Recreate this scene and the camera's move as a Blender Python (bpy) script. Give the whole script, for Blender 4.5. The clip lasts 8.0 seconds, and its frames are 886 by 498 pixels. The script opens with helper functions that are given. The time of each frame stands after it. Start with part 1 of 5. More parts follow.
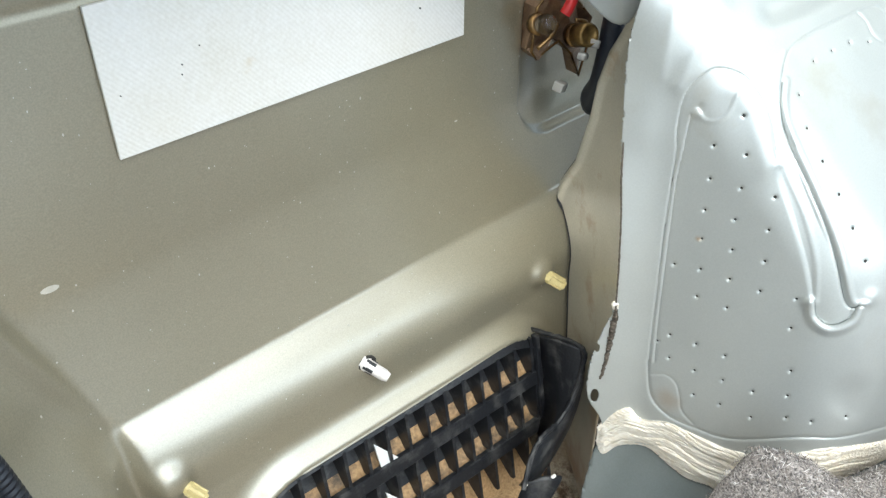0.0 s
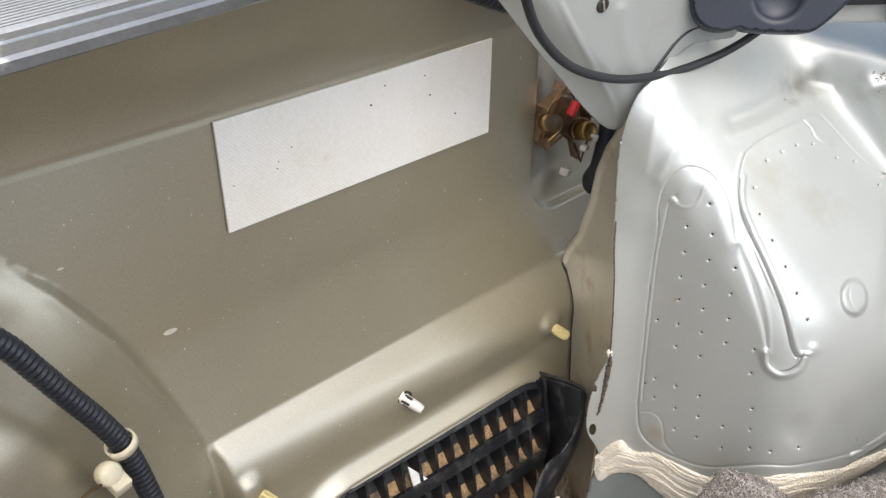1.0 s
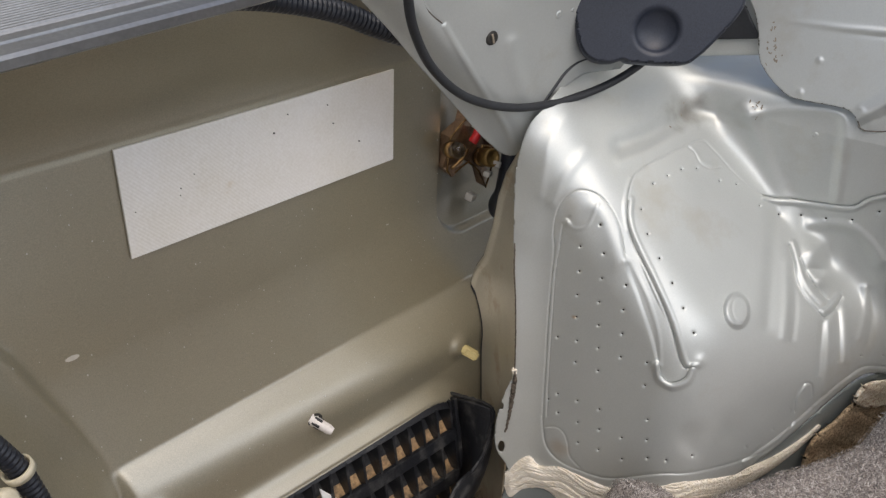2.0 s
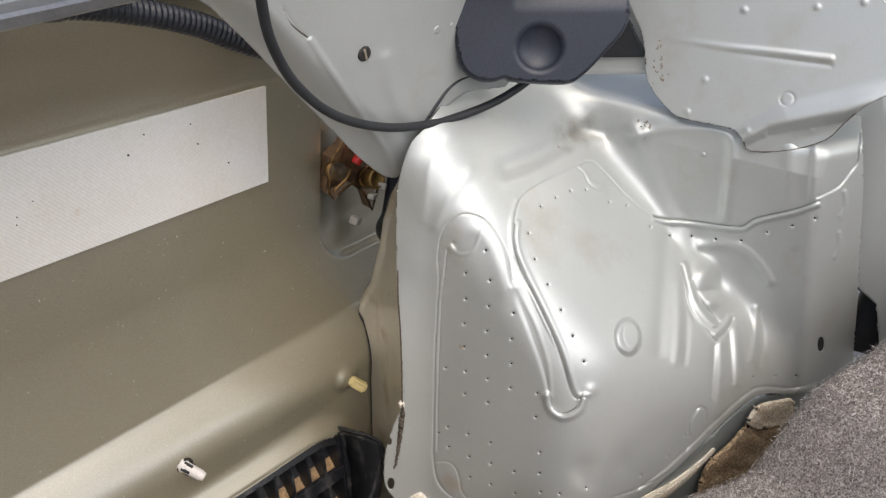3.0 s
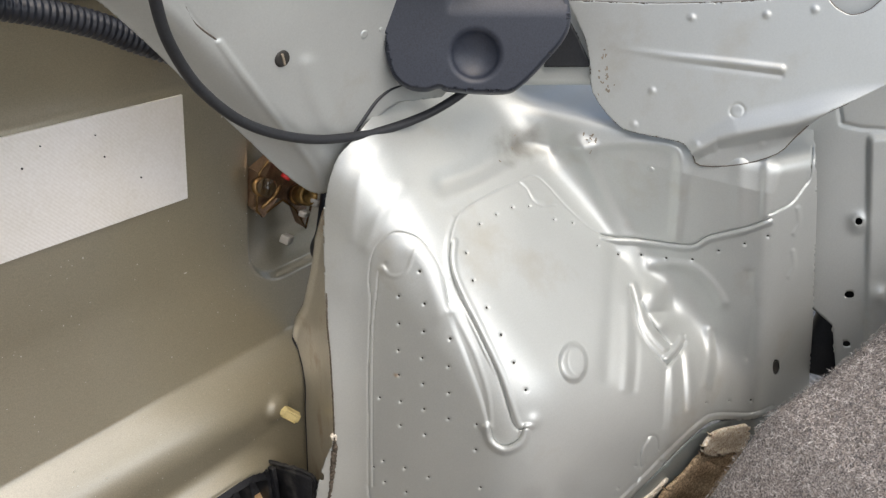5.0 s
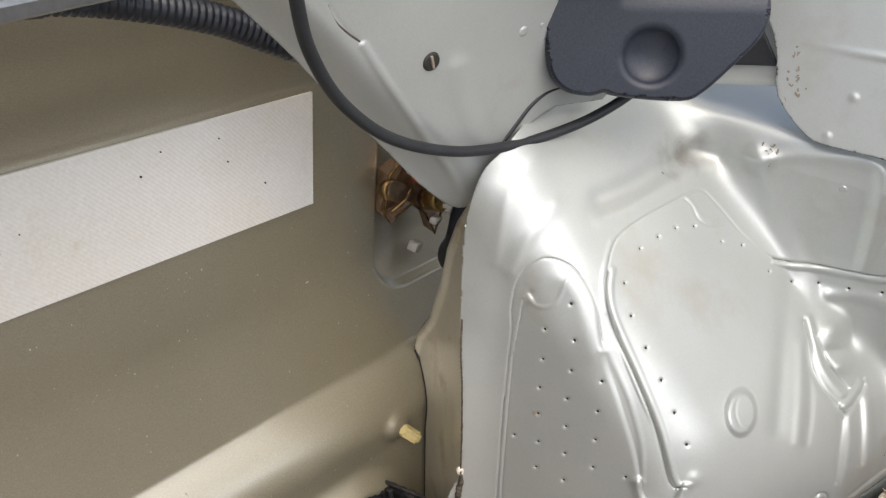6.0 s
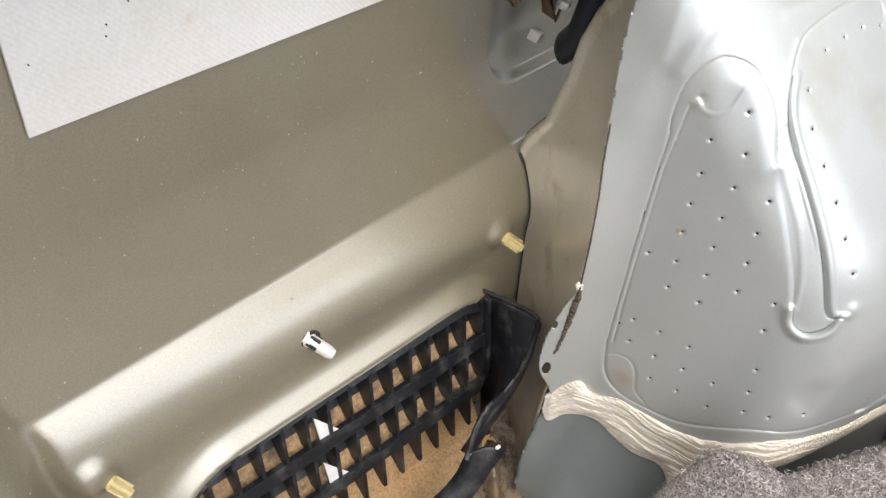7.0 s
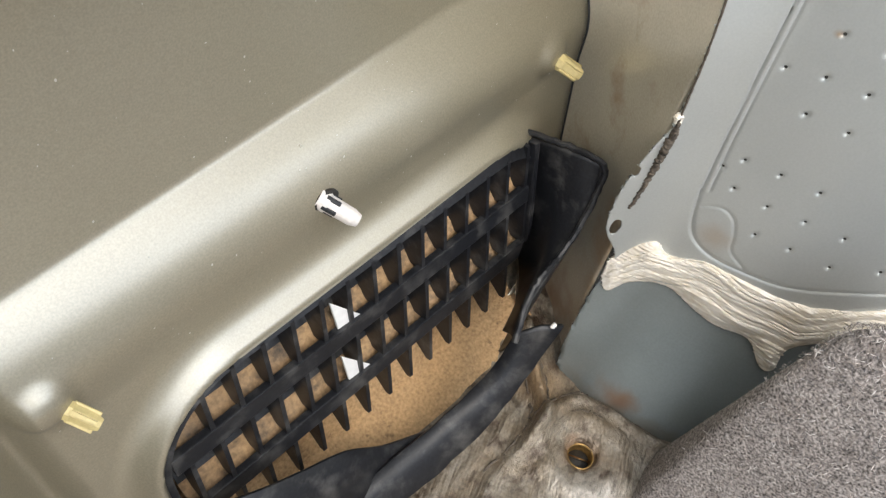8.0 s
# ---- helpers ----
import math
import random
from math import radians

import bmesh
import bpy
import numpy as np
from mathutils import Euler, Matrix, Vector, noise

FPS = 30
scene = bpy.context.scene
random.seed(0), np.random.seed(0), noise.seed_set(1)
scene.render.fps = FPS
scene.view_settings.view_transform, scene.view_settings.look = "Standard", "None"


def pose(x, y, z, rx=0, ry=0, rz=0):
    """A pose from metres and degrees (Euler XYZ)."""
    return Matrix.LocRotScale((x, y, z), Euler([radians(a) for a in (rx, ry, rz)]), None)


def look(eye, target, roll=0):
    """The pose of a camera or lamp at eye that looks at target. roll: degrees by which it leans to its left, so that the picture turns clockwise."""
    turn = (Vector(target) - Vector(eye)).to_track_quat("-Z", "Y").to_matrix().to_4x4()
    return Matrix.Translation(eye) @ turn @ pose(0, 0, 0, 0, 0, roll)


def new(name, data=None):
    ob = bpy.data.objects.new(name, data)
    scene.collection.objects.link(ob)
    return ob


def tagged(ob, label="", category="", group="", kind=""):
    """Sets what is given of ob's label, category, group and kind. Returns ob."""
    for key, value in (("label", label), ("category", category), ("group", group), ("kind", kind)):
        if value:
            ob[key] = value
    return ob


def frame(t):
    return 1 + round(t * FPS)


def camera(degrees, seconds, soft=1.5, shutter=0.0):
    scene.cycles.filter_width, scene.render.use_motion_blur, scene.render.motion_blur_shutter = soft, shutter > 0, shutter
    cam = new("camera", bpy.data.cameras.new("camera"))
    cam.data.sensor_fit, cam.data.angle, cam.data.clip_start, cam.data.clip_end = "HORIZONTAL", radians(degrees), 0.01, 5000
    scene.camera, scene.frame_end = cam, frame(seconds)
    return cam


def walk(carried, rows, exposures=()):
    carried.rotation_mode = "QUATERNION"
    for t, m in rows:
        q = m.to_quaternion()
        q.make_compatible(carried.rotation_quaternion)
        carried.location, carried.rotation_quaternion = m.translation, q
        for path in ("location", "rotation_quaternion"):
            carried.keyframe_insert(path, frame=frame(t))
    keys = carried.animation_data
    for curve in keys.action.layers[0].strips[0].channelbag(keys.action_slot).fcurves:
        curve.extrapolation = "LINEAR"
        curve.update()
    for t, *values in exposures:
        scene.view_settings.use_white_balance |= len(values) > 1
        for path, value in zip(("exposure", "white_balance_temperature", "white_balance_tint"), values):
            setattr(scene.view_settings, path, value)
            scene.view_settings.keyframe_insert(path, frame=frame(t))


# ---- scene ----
cam = camera(55.4, 8.0, soft=1.35)
METRES, EYE, TILT, LEAN, TURN = 0.66, 0.62, -36.0, 0.0, -40.0
ROWS = [
    (0.0, 0.0, 0.0, 0.0, 0.0, 0.0, 0.0),
    (0.5, -0.0186, -0.0741, 0.0174, 1.09, 2.04, -0.34),
    (1.0, -0.0281, -0.1935, 0.0039, 0.22, 3.51, -0.92),
    (1.5, -0.0079, -0.257, -0.0202, -0.75, 4.68, -0.89),
    (2.0, 0.0064, -0.2258, -0.0076, -4.12, 5.62, 0.38),
    (3.5, 0.0724, -0.1595, 0.0207, -12.02, 7.12, 2.31),
    (4.0, 0.0927, -0.1521, 0.0307, -13.71, 7.69, 3.03),
    (5.5, 0.0935, -0.0795, 0.0377, -9.37, 6.97, 0.98),
    (6.0, 0.068, -0.0154, 0.0934, -5.78, 5.1, -0.97),
    (6.5, 0.0346, 0.0217, 0.12, -5.06, 0.01, -2.93),
    (7.0, -0.0373, 0.0868, 0.0955, -5.3, -8.87, -3.42),
    (7.5, -0.0988, 0.2298, 0.0604, -6.97, -16.54, -3.2),
    (8.0, -0.0972, 0.2955, 0.0368, -9.45, -18.27, -2.48),
]
BASE_STOPS = 0.78
STOPS = [(0.0, 0.60, 6250, -1), (0.5, 0.52, 6550, 4), (1.0, 0.28, 6800, 8), (1.5, -0.34, 6900, 10), (2.0, -0.33, 6900, 10), (3.5, 0.0, 7000, 10), (5.5, 0.0, 7000, 9), (6.5, 0.05, 7000, 9), (7.0, 0.36, 6700, 9),
         (7.5, 0.38, 6650, 7), (8.0, 0.38, 6600, 6)]
walk(cam, [(t, pose(0, 0, EYE, TILT, LEAN, TURN) @ pose(METRES * x, METRES * y, METRES * z, 90 + pitch, roll, yaw)) for t, x, y, z, yaw, pitch, roll in ROWS],
     [(t, BASE_STOPS + e, kelvin, tint) for t, e, kelvin, tint in STOPS])

# ---- light ----
world = bpy.data.worlds.new("sky")
scene.world = world
world.use_nodes = True
wn = world.node_tree
sky = wn.nodes.new("ShaderNodeTexSky")
sky.sky_type = "NISHITA"
sky.sun_disc = False
sky.air_density, sky.dust_density, sky.ozone_density = 0.8, 3.0, 0.8
sky.sun_elevation, sky.sun_rotation = radians(57), radians(208)
wn.links.new(sky.outputs[0], wn.nodes["Background"].inputs[0])
wn.nodes["Background"].inputs[1].default_value = 0.15
sun_data = bpy.data.lights.new("sun", "SUN")
sun_data.energy, sun_data.angle, sun_data.color = 1.1, radians(80), (0.95, 0.98, 1.0)
sun = new("sun", sun_data)
sun.matrix_world = look((-0.02, -0.34, 1.25), (0.3, 0.25, 0.2))


# fill lamp added across the car, standing in for an unseen window
fill_lamp = bpy.data.lights.new("side_fill", "AREA")
fill_lamp.shape, fill_lamp.size, fill_lamp.size_y, fill_lamp.energy, fill_lamp.color = "RECTANGLE", 2.3, 0.55, 3.0, (0.97, 0.99, 1.0)
new("side_fill", fill_lamp).matrix_world = look((0.95, -1.20, 0.88), (0.35, 0.35, 0.20))


# ---- materials ----
def material(name, color, rough=0.5, metal=0.0, vary=0.15, scale=30.0, grain=0.0, grain_scale=400.0, coat=0.0, color2=None, bump_dist=0.0005, spec=0.5, stains=None, rough_vary=0.1, coat_ior=1.5, coat_rough=0.27):
    """A surface with variation at two scales: broad mottling and fine grain, with relief."""
    m = bpy.data.materials.new(name)
    m.use_nodes = True
    nt = m.node_tree
    N, L = nt.nodes.new, nt.links.new
    b = nt.nodes["Principled BSDF"]
    tc = N("ShaderNodeTexCoord")
    n1 = N("ShaderNodeTexNoise")
    n1.inputs["Scale"].default_value, n1.inputs["Detail"].default_value = scale, 6
    n2 = N("ShaderNodeTexNoise")
    n2.inputs["Scale"].default_value, n2.inputs["Detail"].default_value = grain_scale, 3
    L(tc.outputs["Object"], n1.inputs["Vector"])
    L(tc.outputs["Object"], n2.inputs["Vector"])
    ramp = N("ShaderNodeMapRange")
    ramp.inputs[1].default_value, ramp.inputs[2].default_value = 0.3, 0.7
    L(n1.outputs["Fac"], ramp.inputs[0])
    mix = N("ShaderNodeMix")
    mix.data_type = "RGBA"
    c2 = color2 or tuple(c * (1 - vary) for c in color)
    mix.inputs[6].default_value, mix.inputs[7].default_value = (*color, 1), (*c2, 1)
    L(ramp.outputs[0], mix.inputs[0])
    out = mix.outputs[2]
    if grain:
        g = N("ShaderNodeMix")
        g.data_type, g.blend_type = "RGBA", "OVERLAY"
        g.inputs[0].default_value = grain
        L(out, g.inputs[6])
        gr = N("ShaderNodeMapRange")
        gr.inputs[1].default_value, gr.inputs[2].default_value = 0.3, 0.7
        L(n2.outputs["Fac"], gr.inputs[0])
        L(gr.outputs[0], g.inputs[7])
        out = g.outputs[2]
    if stains:
        stain_color, stain_scale, low, high = stains
        n3 = N("ShaderNodeTexNoise")
        n3.inputs["Scale"].default_value, n3.inputs["Detail"].default_value, n3.inputs["Roughness"].default_value = stain_scale, 8, 0.65
        L(tc.outputs["Object"], n3.inputs["Vector"])
        sr = N("ShaderNodeMapRange")
        sr.inputs[1].default_value, sr.inputs[2].default_value = low, high
        L(n3.outputs["Fac"], sr.inputs[0])
        s = N("ShaderNodeMix")
        s.data_type = "RGBA"
        L(sr.outputs[0], s.inputs[0])
        L(out, s.inputs[6])
        s.inputs[7].default_value = (*stain_color, 1)
        out = s.outputs[2]
    L(out, b.inputs["Base Color"])
    rr = N("ShaderNodeMapRange")
    rr.inputs[3].default_value, rr.inputs[4].default_value = max(rough - rough_vary, 0.02), min(rough + rough_vary, 1)
    L(n1.outputs["Fac"], rr.inputs[0])
    L(rr.outputs[0], b.inputs["Roughness"])
    b.inputs["Metallic"].default_value = metal
    b.inputs["Coat Weight"].default_value = coat
    b.inputs["Coat Roughness"].default_value = coat_rough
    b.inputs["Coat IOR"].default_value = coat_ior
    b.inputs["Specular IOR Level"].default_value = spec
    if bump_dist:
        bp = N("ShaderNodeBump")
        bp.inputs["Strength"].default_value, bp.inputs["Distance"].default_value = 0.5, bump_dist
        L(n2.outputs["Fac"], bp.inputs["Height"])
        L(bp.outputs[0], b.inputs["Normal"])
    return m


SILVER = material("silver_body_paint", (0.50, 0.52, 0.505), 0.43, 0.5, 0.08, 14, 0.035, 900, 0.2, bump_dist=0.00003, stains=((0.40, 0.375, 0.32), 11, 0.56, 0.82))
OLIVE = material("olive_beige_paint", (0.375, 0.338, 0.245), 0.42, 0.6, 0.1, 10, 0.10, 1100, 1.0, coat_ior=2.1, bump_dist=0.00003, stains=((0.42, 0.4, 0.34), 40, 0.72, 0.8))
# the body panel's olive, lightened to make up for the column's shade
LIFTED_OLIVE = material("olive_lifted", (0.47, 0.435, 0.35), 0.34, 0.1, 0.15, 22, 0.1, 800, 0.8, coat_ior=1.8, bump_dist=0.0001, stains=((0.26, 0.17, 0.09), 18, 0.58, 0.75))
SKIRT = material("blue_grey_primer", (0.23, 0.26, 0.26), 0.36, 0.35, 0.15, 18, 0.05, 700, 0.4, bump_dist=0.0001, stains=((0.3, 0.19, 0.1), 14, 0.62, 0.8))
FLOOR = material("dirty_floor_paint", (0.23, 0.205, 0.165), 0.36, 0.3, 0.3, 55, 0.25, 500, 0.0, (0.15, 0.115, 0.075), 0.0003, stains=((0.05, 0.032, 0.02), 60, 0.50, 0.64))
SEALER = material("seam_sealer", (0.78, 0.73, 0.64), 0.5, 0.0, 0.18, 40, 0.2, 260, 0.0, (0.70, 0.63, 0.52), 0.0003)
BLACK = material("black_plastic", (0.013, 0.014, 0.017), 0.43, 0.0, 0.3, 35, 0.3, 500, 0.0, None, 0.0001, 0.35, stains=((0.085, 0.083, 0.08), 55, 0.50, 0.78))
RUBBER = material("black_rubber", (0.02, 0.022, 0.026), 0.55, 0.0, 0.3, 40, 0.2, 600, 0.0, None, 0.0001)
CONDUIT = material("conduit_plastic", (0.02, 0.023, 0.032), 0.36, 0.0, 0.25, 60, 0.15, 500, 0.0, None, 0.0)
COVER = material("slate_plastic", (0.024, 0.029, 0.043), 0.42, 0.0, 0.12, 25, 0.25, 900, 0.0, None, 0.00012)
TAN = material("dusty_flap", (0.34, 0.22, 0.11), 0.85, 0.0, 0.3, 45, 0.3, 350, 0.0, (0.24, 0.16, 0.09), 0.0005, stains=((0.06, 0.05, 0.04), 60, 0.50, 0.68))
SILT = material("tan_silt", (0.43, 0.275, 0.135), 0.9, 0.0, 0.15, 40, 0.25, 500, 0.0, (0.36, 0.235, 0.12), 0.0006, stains=((0.16, 0.10, 0.05), 110, 0.60, 0.72))
YELLOW = material("yellowed_nylon", (0.58, 0.48, 0.22), 0.45, 0.0, 0.15, 120, 0.1, 600, 0.0, None, 0.0002)
WHITE = material("white_nylon", (0.64, 0.61, 0.58), 0.4, 0.0, 0.08, 120, 0.1, 600, 0.0, None, 0.0001)
CREAM = material("cream_nylon", (0.72, 0.66, 0.5), 0.45, 0.0, 0.12, 120, 0.1, 600, 0.0, None, 0.0001)
PAD = material("white_foam_pad", (0.72, 0.70, 0.67), 0.8, 0.0, 0.05, 20, 0.1, 500, 0.0, (0.67, 0.64, 0.58), 0.0002, stains=((0.6, 0.5, 0.36), 22, 0.68, 0.85))
CARPET = material("grey_brown_felt", (0.23, 0.205, 0.19), 0.95, 0.0, 0.35, 60, 0.8, 700, 0.0, (0.32, 0.29, 0.27), 0.002, 0.1)
FLEECE = material("pale_fleece", (0.60, 0.53, 0.48), 0.95, 0.0, 0.2, 35, 0.15, 700, 0.0, (0.55, 0.48, 0.43), 0.001, 0.1)
ALLOY = material("ribbed_aluminium", (0.29, 0.295, 0.30), 0.35, 0.9, 0.2, 40, 0.08, 400, 0.0, None, 0.0001, stains=((0.6, 0.6, 0.6), 14, 0.66, 0.72))
GOLD = material("gold_chromate", (0.36, 0.22, 0.09), 0.33, 0.9, 0.4, 130, 0.2, 500, 0.0, (0.07, 0.035, 0.018), 0.0004)
LAMP_PLATE = material("browned_plate", (0.36, 0.24, 0.15), 0.35, 0.6, 0.5, 120, 0.2, 500, 0.0, (0.16, 0.095, 0.06), 0.0005)
# sealant colour, used too for the painted gap shade round the upper panel
BROWN_SEAL = material("old_sealant", (0.10, 0.08, 0.06), 0.8, 0.0, 0.4, 200, 0.4, 600, 0.0, None, 0.0005)
INSULATION = material("brown_insulation", (0.30, 0.21, 0.13), 0.95, 0.0, 0.3, 60, 0.6, 500, 0.0, (0.42, 0.32, 0.21), 0.002, 0.1)
FOAM = material("pale_insulation", (0.74, 0.66, 0.54), 0.95, 0.0, 0.3, 90, 0.5, 500, 0.0, (0.55, 0.45, 0.33), 0.002, 0.1)
SCUFF = material("scuffed_paint", (0.30, 0.25, 0.19), 0.7, 0.0, 0.3, 200, 0.2, 600)
SHEATH = material("blue_black_rubber", (0.022, 0.027, 0.04), 0.5, 0.0, 0.3, 40, 0.2, 600, 0.0, None, 0.0001)
BRASS_DARK = material("drain_brass", (0.35, 0.22, 0.08), 0.4, 0.8, 0.4, 150, 0.2, 500)
RED = material("red_plastic", (0.6, 0.03, 0.03), 0.35, 0.0, 0.1, 100)
GREY_PLASTIC = material("grey_connector", (0.42, 0.4, 0.36), 0.5, 0.0, 0.1, 100)
# near-black: paints the shade in holes, colours the plug head and pin marks
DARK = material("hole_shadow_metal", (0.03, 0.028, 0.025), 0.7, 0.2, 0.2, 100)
BRIGHT = material("painted_reflection", (0.8, 0.8, 0.79), 0.4, 0.2, 0.1, 200)
# grey of the unseen car shell, lightened for more bounce light
INNER = material("trim_grey", (0.42, 0.42, 0.41), 0.7, 0.0, 0.15, 8)

glass = bpy.data.materials.new("bulb_glass")
glass.use_nodes = True
gb = glass.node_tree.nodes["Principled BSDF"]
gb.inputs["Base Color"].default_value = (0.9, 0.9, 0.88, 1)
gb.inputs["Transmission Weight"].default_value = 1.0
gb.inputs["Roughness"].default_value = 0.03
gb.inputs["IOR"].default_value = 1.45


def fibre_material(name, dark, light, warm):
    """Loose fibres: each one takes its own tone."""
    m = bpy.data.materials.new(name)
    m.use_nodes = True
    nt = m.node_tree
    g = nt.nodes.new("ShaderNodeNewGeometry")
    r = nt.nodes.new("ShaderNodeValToRGB")
    r.color_ramp.elements[0].color = (*dark, 1)
    r.color_ramp.elements[1].color = (*light, 1)
    e = r.color_ramp.elements.new(0.55)
    e.color = (*warm, 1)
    tc, clump, add = nt.nodes.new("ShaderNodeTexCoord"), nt.nodes.new("ShaderNodeTexNoise"), nt.nodes.new("ShaderNodeMath")
    clump.inputs["Scale"].default_value, clump.inputs["Detail"].default_value = 260, 3
    spread = nt.nodes.new("ShaderNodeMapRange")
    spread.inputs[1].default_value, spread.inputs[2].default_value, spread.inputs[3].default_value, spread.inputs[4].default_value = 0.34, 0.66, -0.36, 0.36
    nt.links.new(tc.outputs["Object"], clump.inputs["Vector"])
    nt.links.new(clump.outputs["Fac"], spread.inputs[0])
    nt.links.new(spread.outputs[0], add.inputs[0])
    nt.links.new(g.outputs["Random Per Island"], add.inputs[1])
    nt.links.new(add.outputs[0], r.inputs[0])
    nt.links.new(r.outputs[0], nt.nodes["Principled BSDF"].inputs["Base Color"])
    nt.nodes["Principled BSDF"].inputs["Roughness"].default_value = 0.9
    return m


FELT_FIBRE = fibre_material("felt_fibre", (0.10, 0.095, 0.10), (0.62, 0.585, 0.56), (0.28, 0.235, 0.20))
FLEECE_FIBRE = fibre_material("fleece_fibre", (0.52, 0.45, 0.42), (0.9, 0.85, 0.82), (0.75, 0.68, 0.64))
DUST = material("pale_dust", (0.62, 0.58, 0.5), 0.9, 0.0, 0.2, 200)


def spot(mat, at, size, color, amount, scale=60.0):
    """A smeared stain or painted reflection of its own shape round one place."""
    nt = mat.node_tree
    N, L = nt.nodes.new, nt.links.new
    socket = nt.nodes["Principled BSDF"].inputs["Base Color"]
    before = socket.links[0].from_socket
    tc = N("ShaderNodeTexCoord")
    mp = N("ShaderNodeMapping")
    mp.vector_type = "TEXTURE"
    mp.inputs["Location"].default_value, mp.inputs["Scale"].default_value = at, size
    ln = N("ShaderNodeVectorMath")
    ln.operation = "LENGTH"
    nz = N("ShaderNodeTexNoise")
    nz.inputs["Scale"].default_value, nz.inputs["Detail"].default_value = scale, 6
    ad = N("ShaderNodeMath")
    ad.operation = "MULTIPLY_ADD"
    mr = N("ShaderNodeMapRange")
    mr.interpolation_type = "SMOOTHSTEP"
    mr.inputs[1].default_value, mr.inputs[2].default_value, mr.inputs[3].default_value, mr.inputs[4].default_value = 1.9, 0.6, 0.0, amount
    mx = N("ShaderNodeMix")
    mx.data_type = "RGBA"
    L(tc.outputs["Object"], mp.inputs["Vector"])
    L(mp.outputs["Vector"], ln.inputs[0])
    L(tc.outputs["Object"], nz.inputs["Vector"])
    L(nz.outputs["Fac"], ad.inputs[0])
    ad.inputs[1].default_value = 1.6
    L(ln.outputs["Value"], ad.inputs[2])
    L(ad.outputs[0], mr.inputs[0])
    L(mr.outputs[0], mx.inputs[0])
    L(before, mx.inputs[6])
    mx.inputs[7].default_value = (*color, 1)
    L(mx.outputs[2], socket)


# the first two SILVER spots paint the slate cover's dark reflection on the crown
DIRT_AND_REFLECTION, RUST, OCHRE = (0.16, 0.14, 0.11), (0.20, 0.10, 0.045), (0.36, 0.21, 0.08)
for mat, at, size, color, amount in ((SILVER, (0.555, 0.248, 0.448), (0.040, 0.016, 0.02), DIRT_AND_REFLECTION, 0.75), (SILVER, (0.610, 0.250, 0.452), (0.02, 0.012, 0.012), DIRT_AND_REFLECTION, 0.6),
                                     (SILVER, (0.398, 0.222, 0.177), (0.012, 0.014, 0.012), OCHRE, 0.35), (SILVER, (0.397, 0.226, 0.317), (0.004, 0.003, 0.003), OCHRE, 0.9),
                                     (SILVER, (0.60, 0.06, 0.17), (0.03, 0.03, 0.02), DIRT_AND_REFLECTION, 0.4), (SKIRT, (0.366, 0.214, 0.030), (0.014, 0.022, 0.016), RUST, 0.9), (SKIRT, (0.376, 0.19, 0.022), (0.04, 0.09, 0.012), DIRT_AND_REFLECTION, 0.8),
                                     (LIFTED_OLIVE, (0.383, 0.271, 0.13), (0.03, 0.03, 0.05), OCHRE, 0.7), (LIFTED_OLIVE, (0.40, 0.30, 0.03), (0.05, 0.05, 0.04), RUST, 0.85),
                                     (FLOOR, (0.325, 0.207, 0.02), (0.016, 0.016, 0.02), RUST, 0.9), (FLOOR, (0.345, 0.255, 0.03), (0.03, 0.03, 0.03), OCHRE, 0.5), (FLOOR, (0.30, 0.18, 0.02), (0.045, 0.03, 0.02), (0.46, 0.45, 0.43), 0.55)):
    spot(mat, at, size, color, amount)


def brushed(mat, degrees, depth):
    """Fine parallel brush marks along one direction of the plan."""
    nt = mat.node_tree
    N, L = nt.nodes.new, nt.links.new
    tc, turn, draw, streak, bump = N("ShaderNodeTexCoord"), N("ShaderNodeMapping"), N("ShaderNodeMapping"), N("ShaderNodeTexNoise"), N("ShaderNodeBump")
    turn.inputs["Rotation"].default_value = (0, 0, radians(degrees))
    draw.inputs["Scale"].default_value = (22, 420, 620)
    streak.inputs["Scale"].default_value, streak.inputs["Detail"].default_value = 1.0, 4
    bump.inputs["Strength"].default_value, bump.inputs["Distance"].default_value = 1.0, depth
    L(tc.outputs["Object"], turn.inputs["Vector"])
    L(turn.outputs[0], draw.inputs["Vector"])
    L(draw.outputs[0], streak.inputs["Vector"])
    L(streak.outputs["Fac"], bump.inputs["Height"])
    L(bump.outputs[0], nt.nodes["Principled BSDF"].inputs["Normal"])


brushed(SEALER, 78, 0.0022)
brushed(FLOOR, -25, 0.0016)


def ribbed(mat, period, depth):
    """A fine ribbed weave on an upright face."""
    nt = mat.node_tree
    N, L = nt.nodes.new, nt.links.new
    tc, wave, bump = N("ShaderNodeTexCoord"), N("ShaderNodeTexWave"), N("ShaderNodeBump")
    wave.wave_type, wave.bands_direction = "BANDS", "DIAGONAL"
    wave.inputs["Scale"].default_value, wave.inputs["Distortion"].default_value = 0.314 / period, 0.6
    bump.inputs["Strength"].default_value, bump.inputs["Distance"].default_value = 0.6, depth
    L(tc.outputs["Object"], wave.inputs["Vector"])
    L(wave.outputs["Fac"], bump.inputs["Height"])
    L(bump.outputs[0], nt.nodes["Principled BSDF"].inputs["Normal"])


ribbed(PAD, 0.0016, 0.0001)


# ---- building helpers ----
def part(name, bm, mat, parent=None, label="", smooth=True):
    me = bpy.data.meshes.new(name)
    bm.normal_update()
    bm.to_mesh(me)
    bm.free()
    if smooth:
        me.polygons.foreach_set("use_smooth", [True] * len(me.polygons))
    me.materials.append(mat)
    ob = new(name, me)
    if parent:
        ob.parent = parent
    if label:
        ob["label"] = label
    return ob


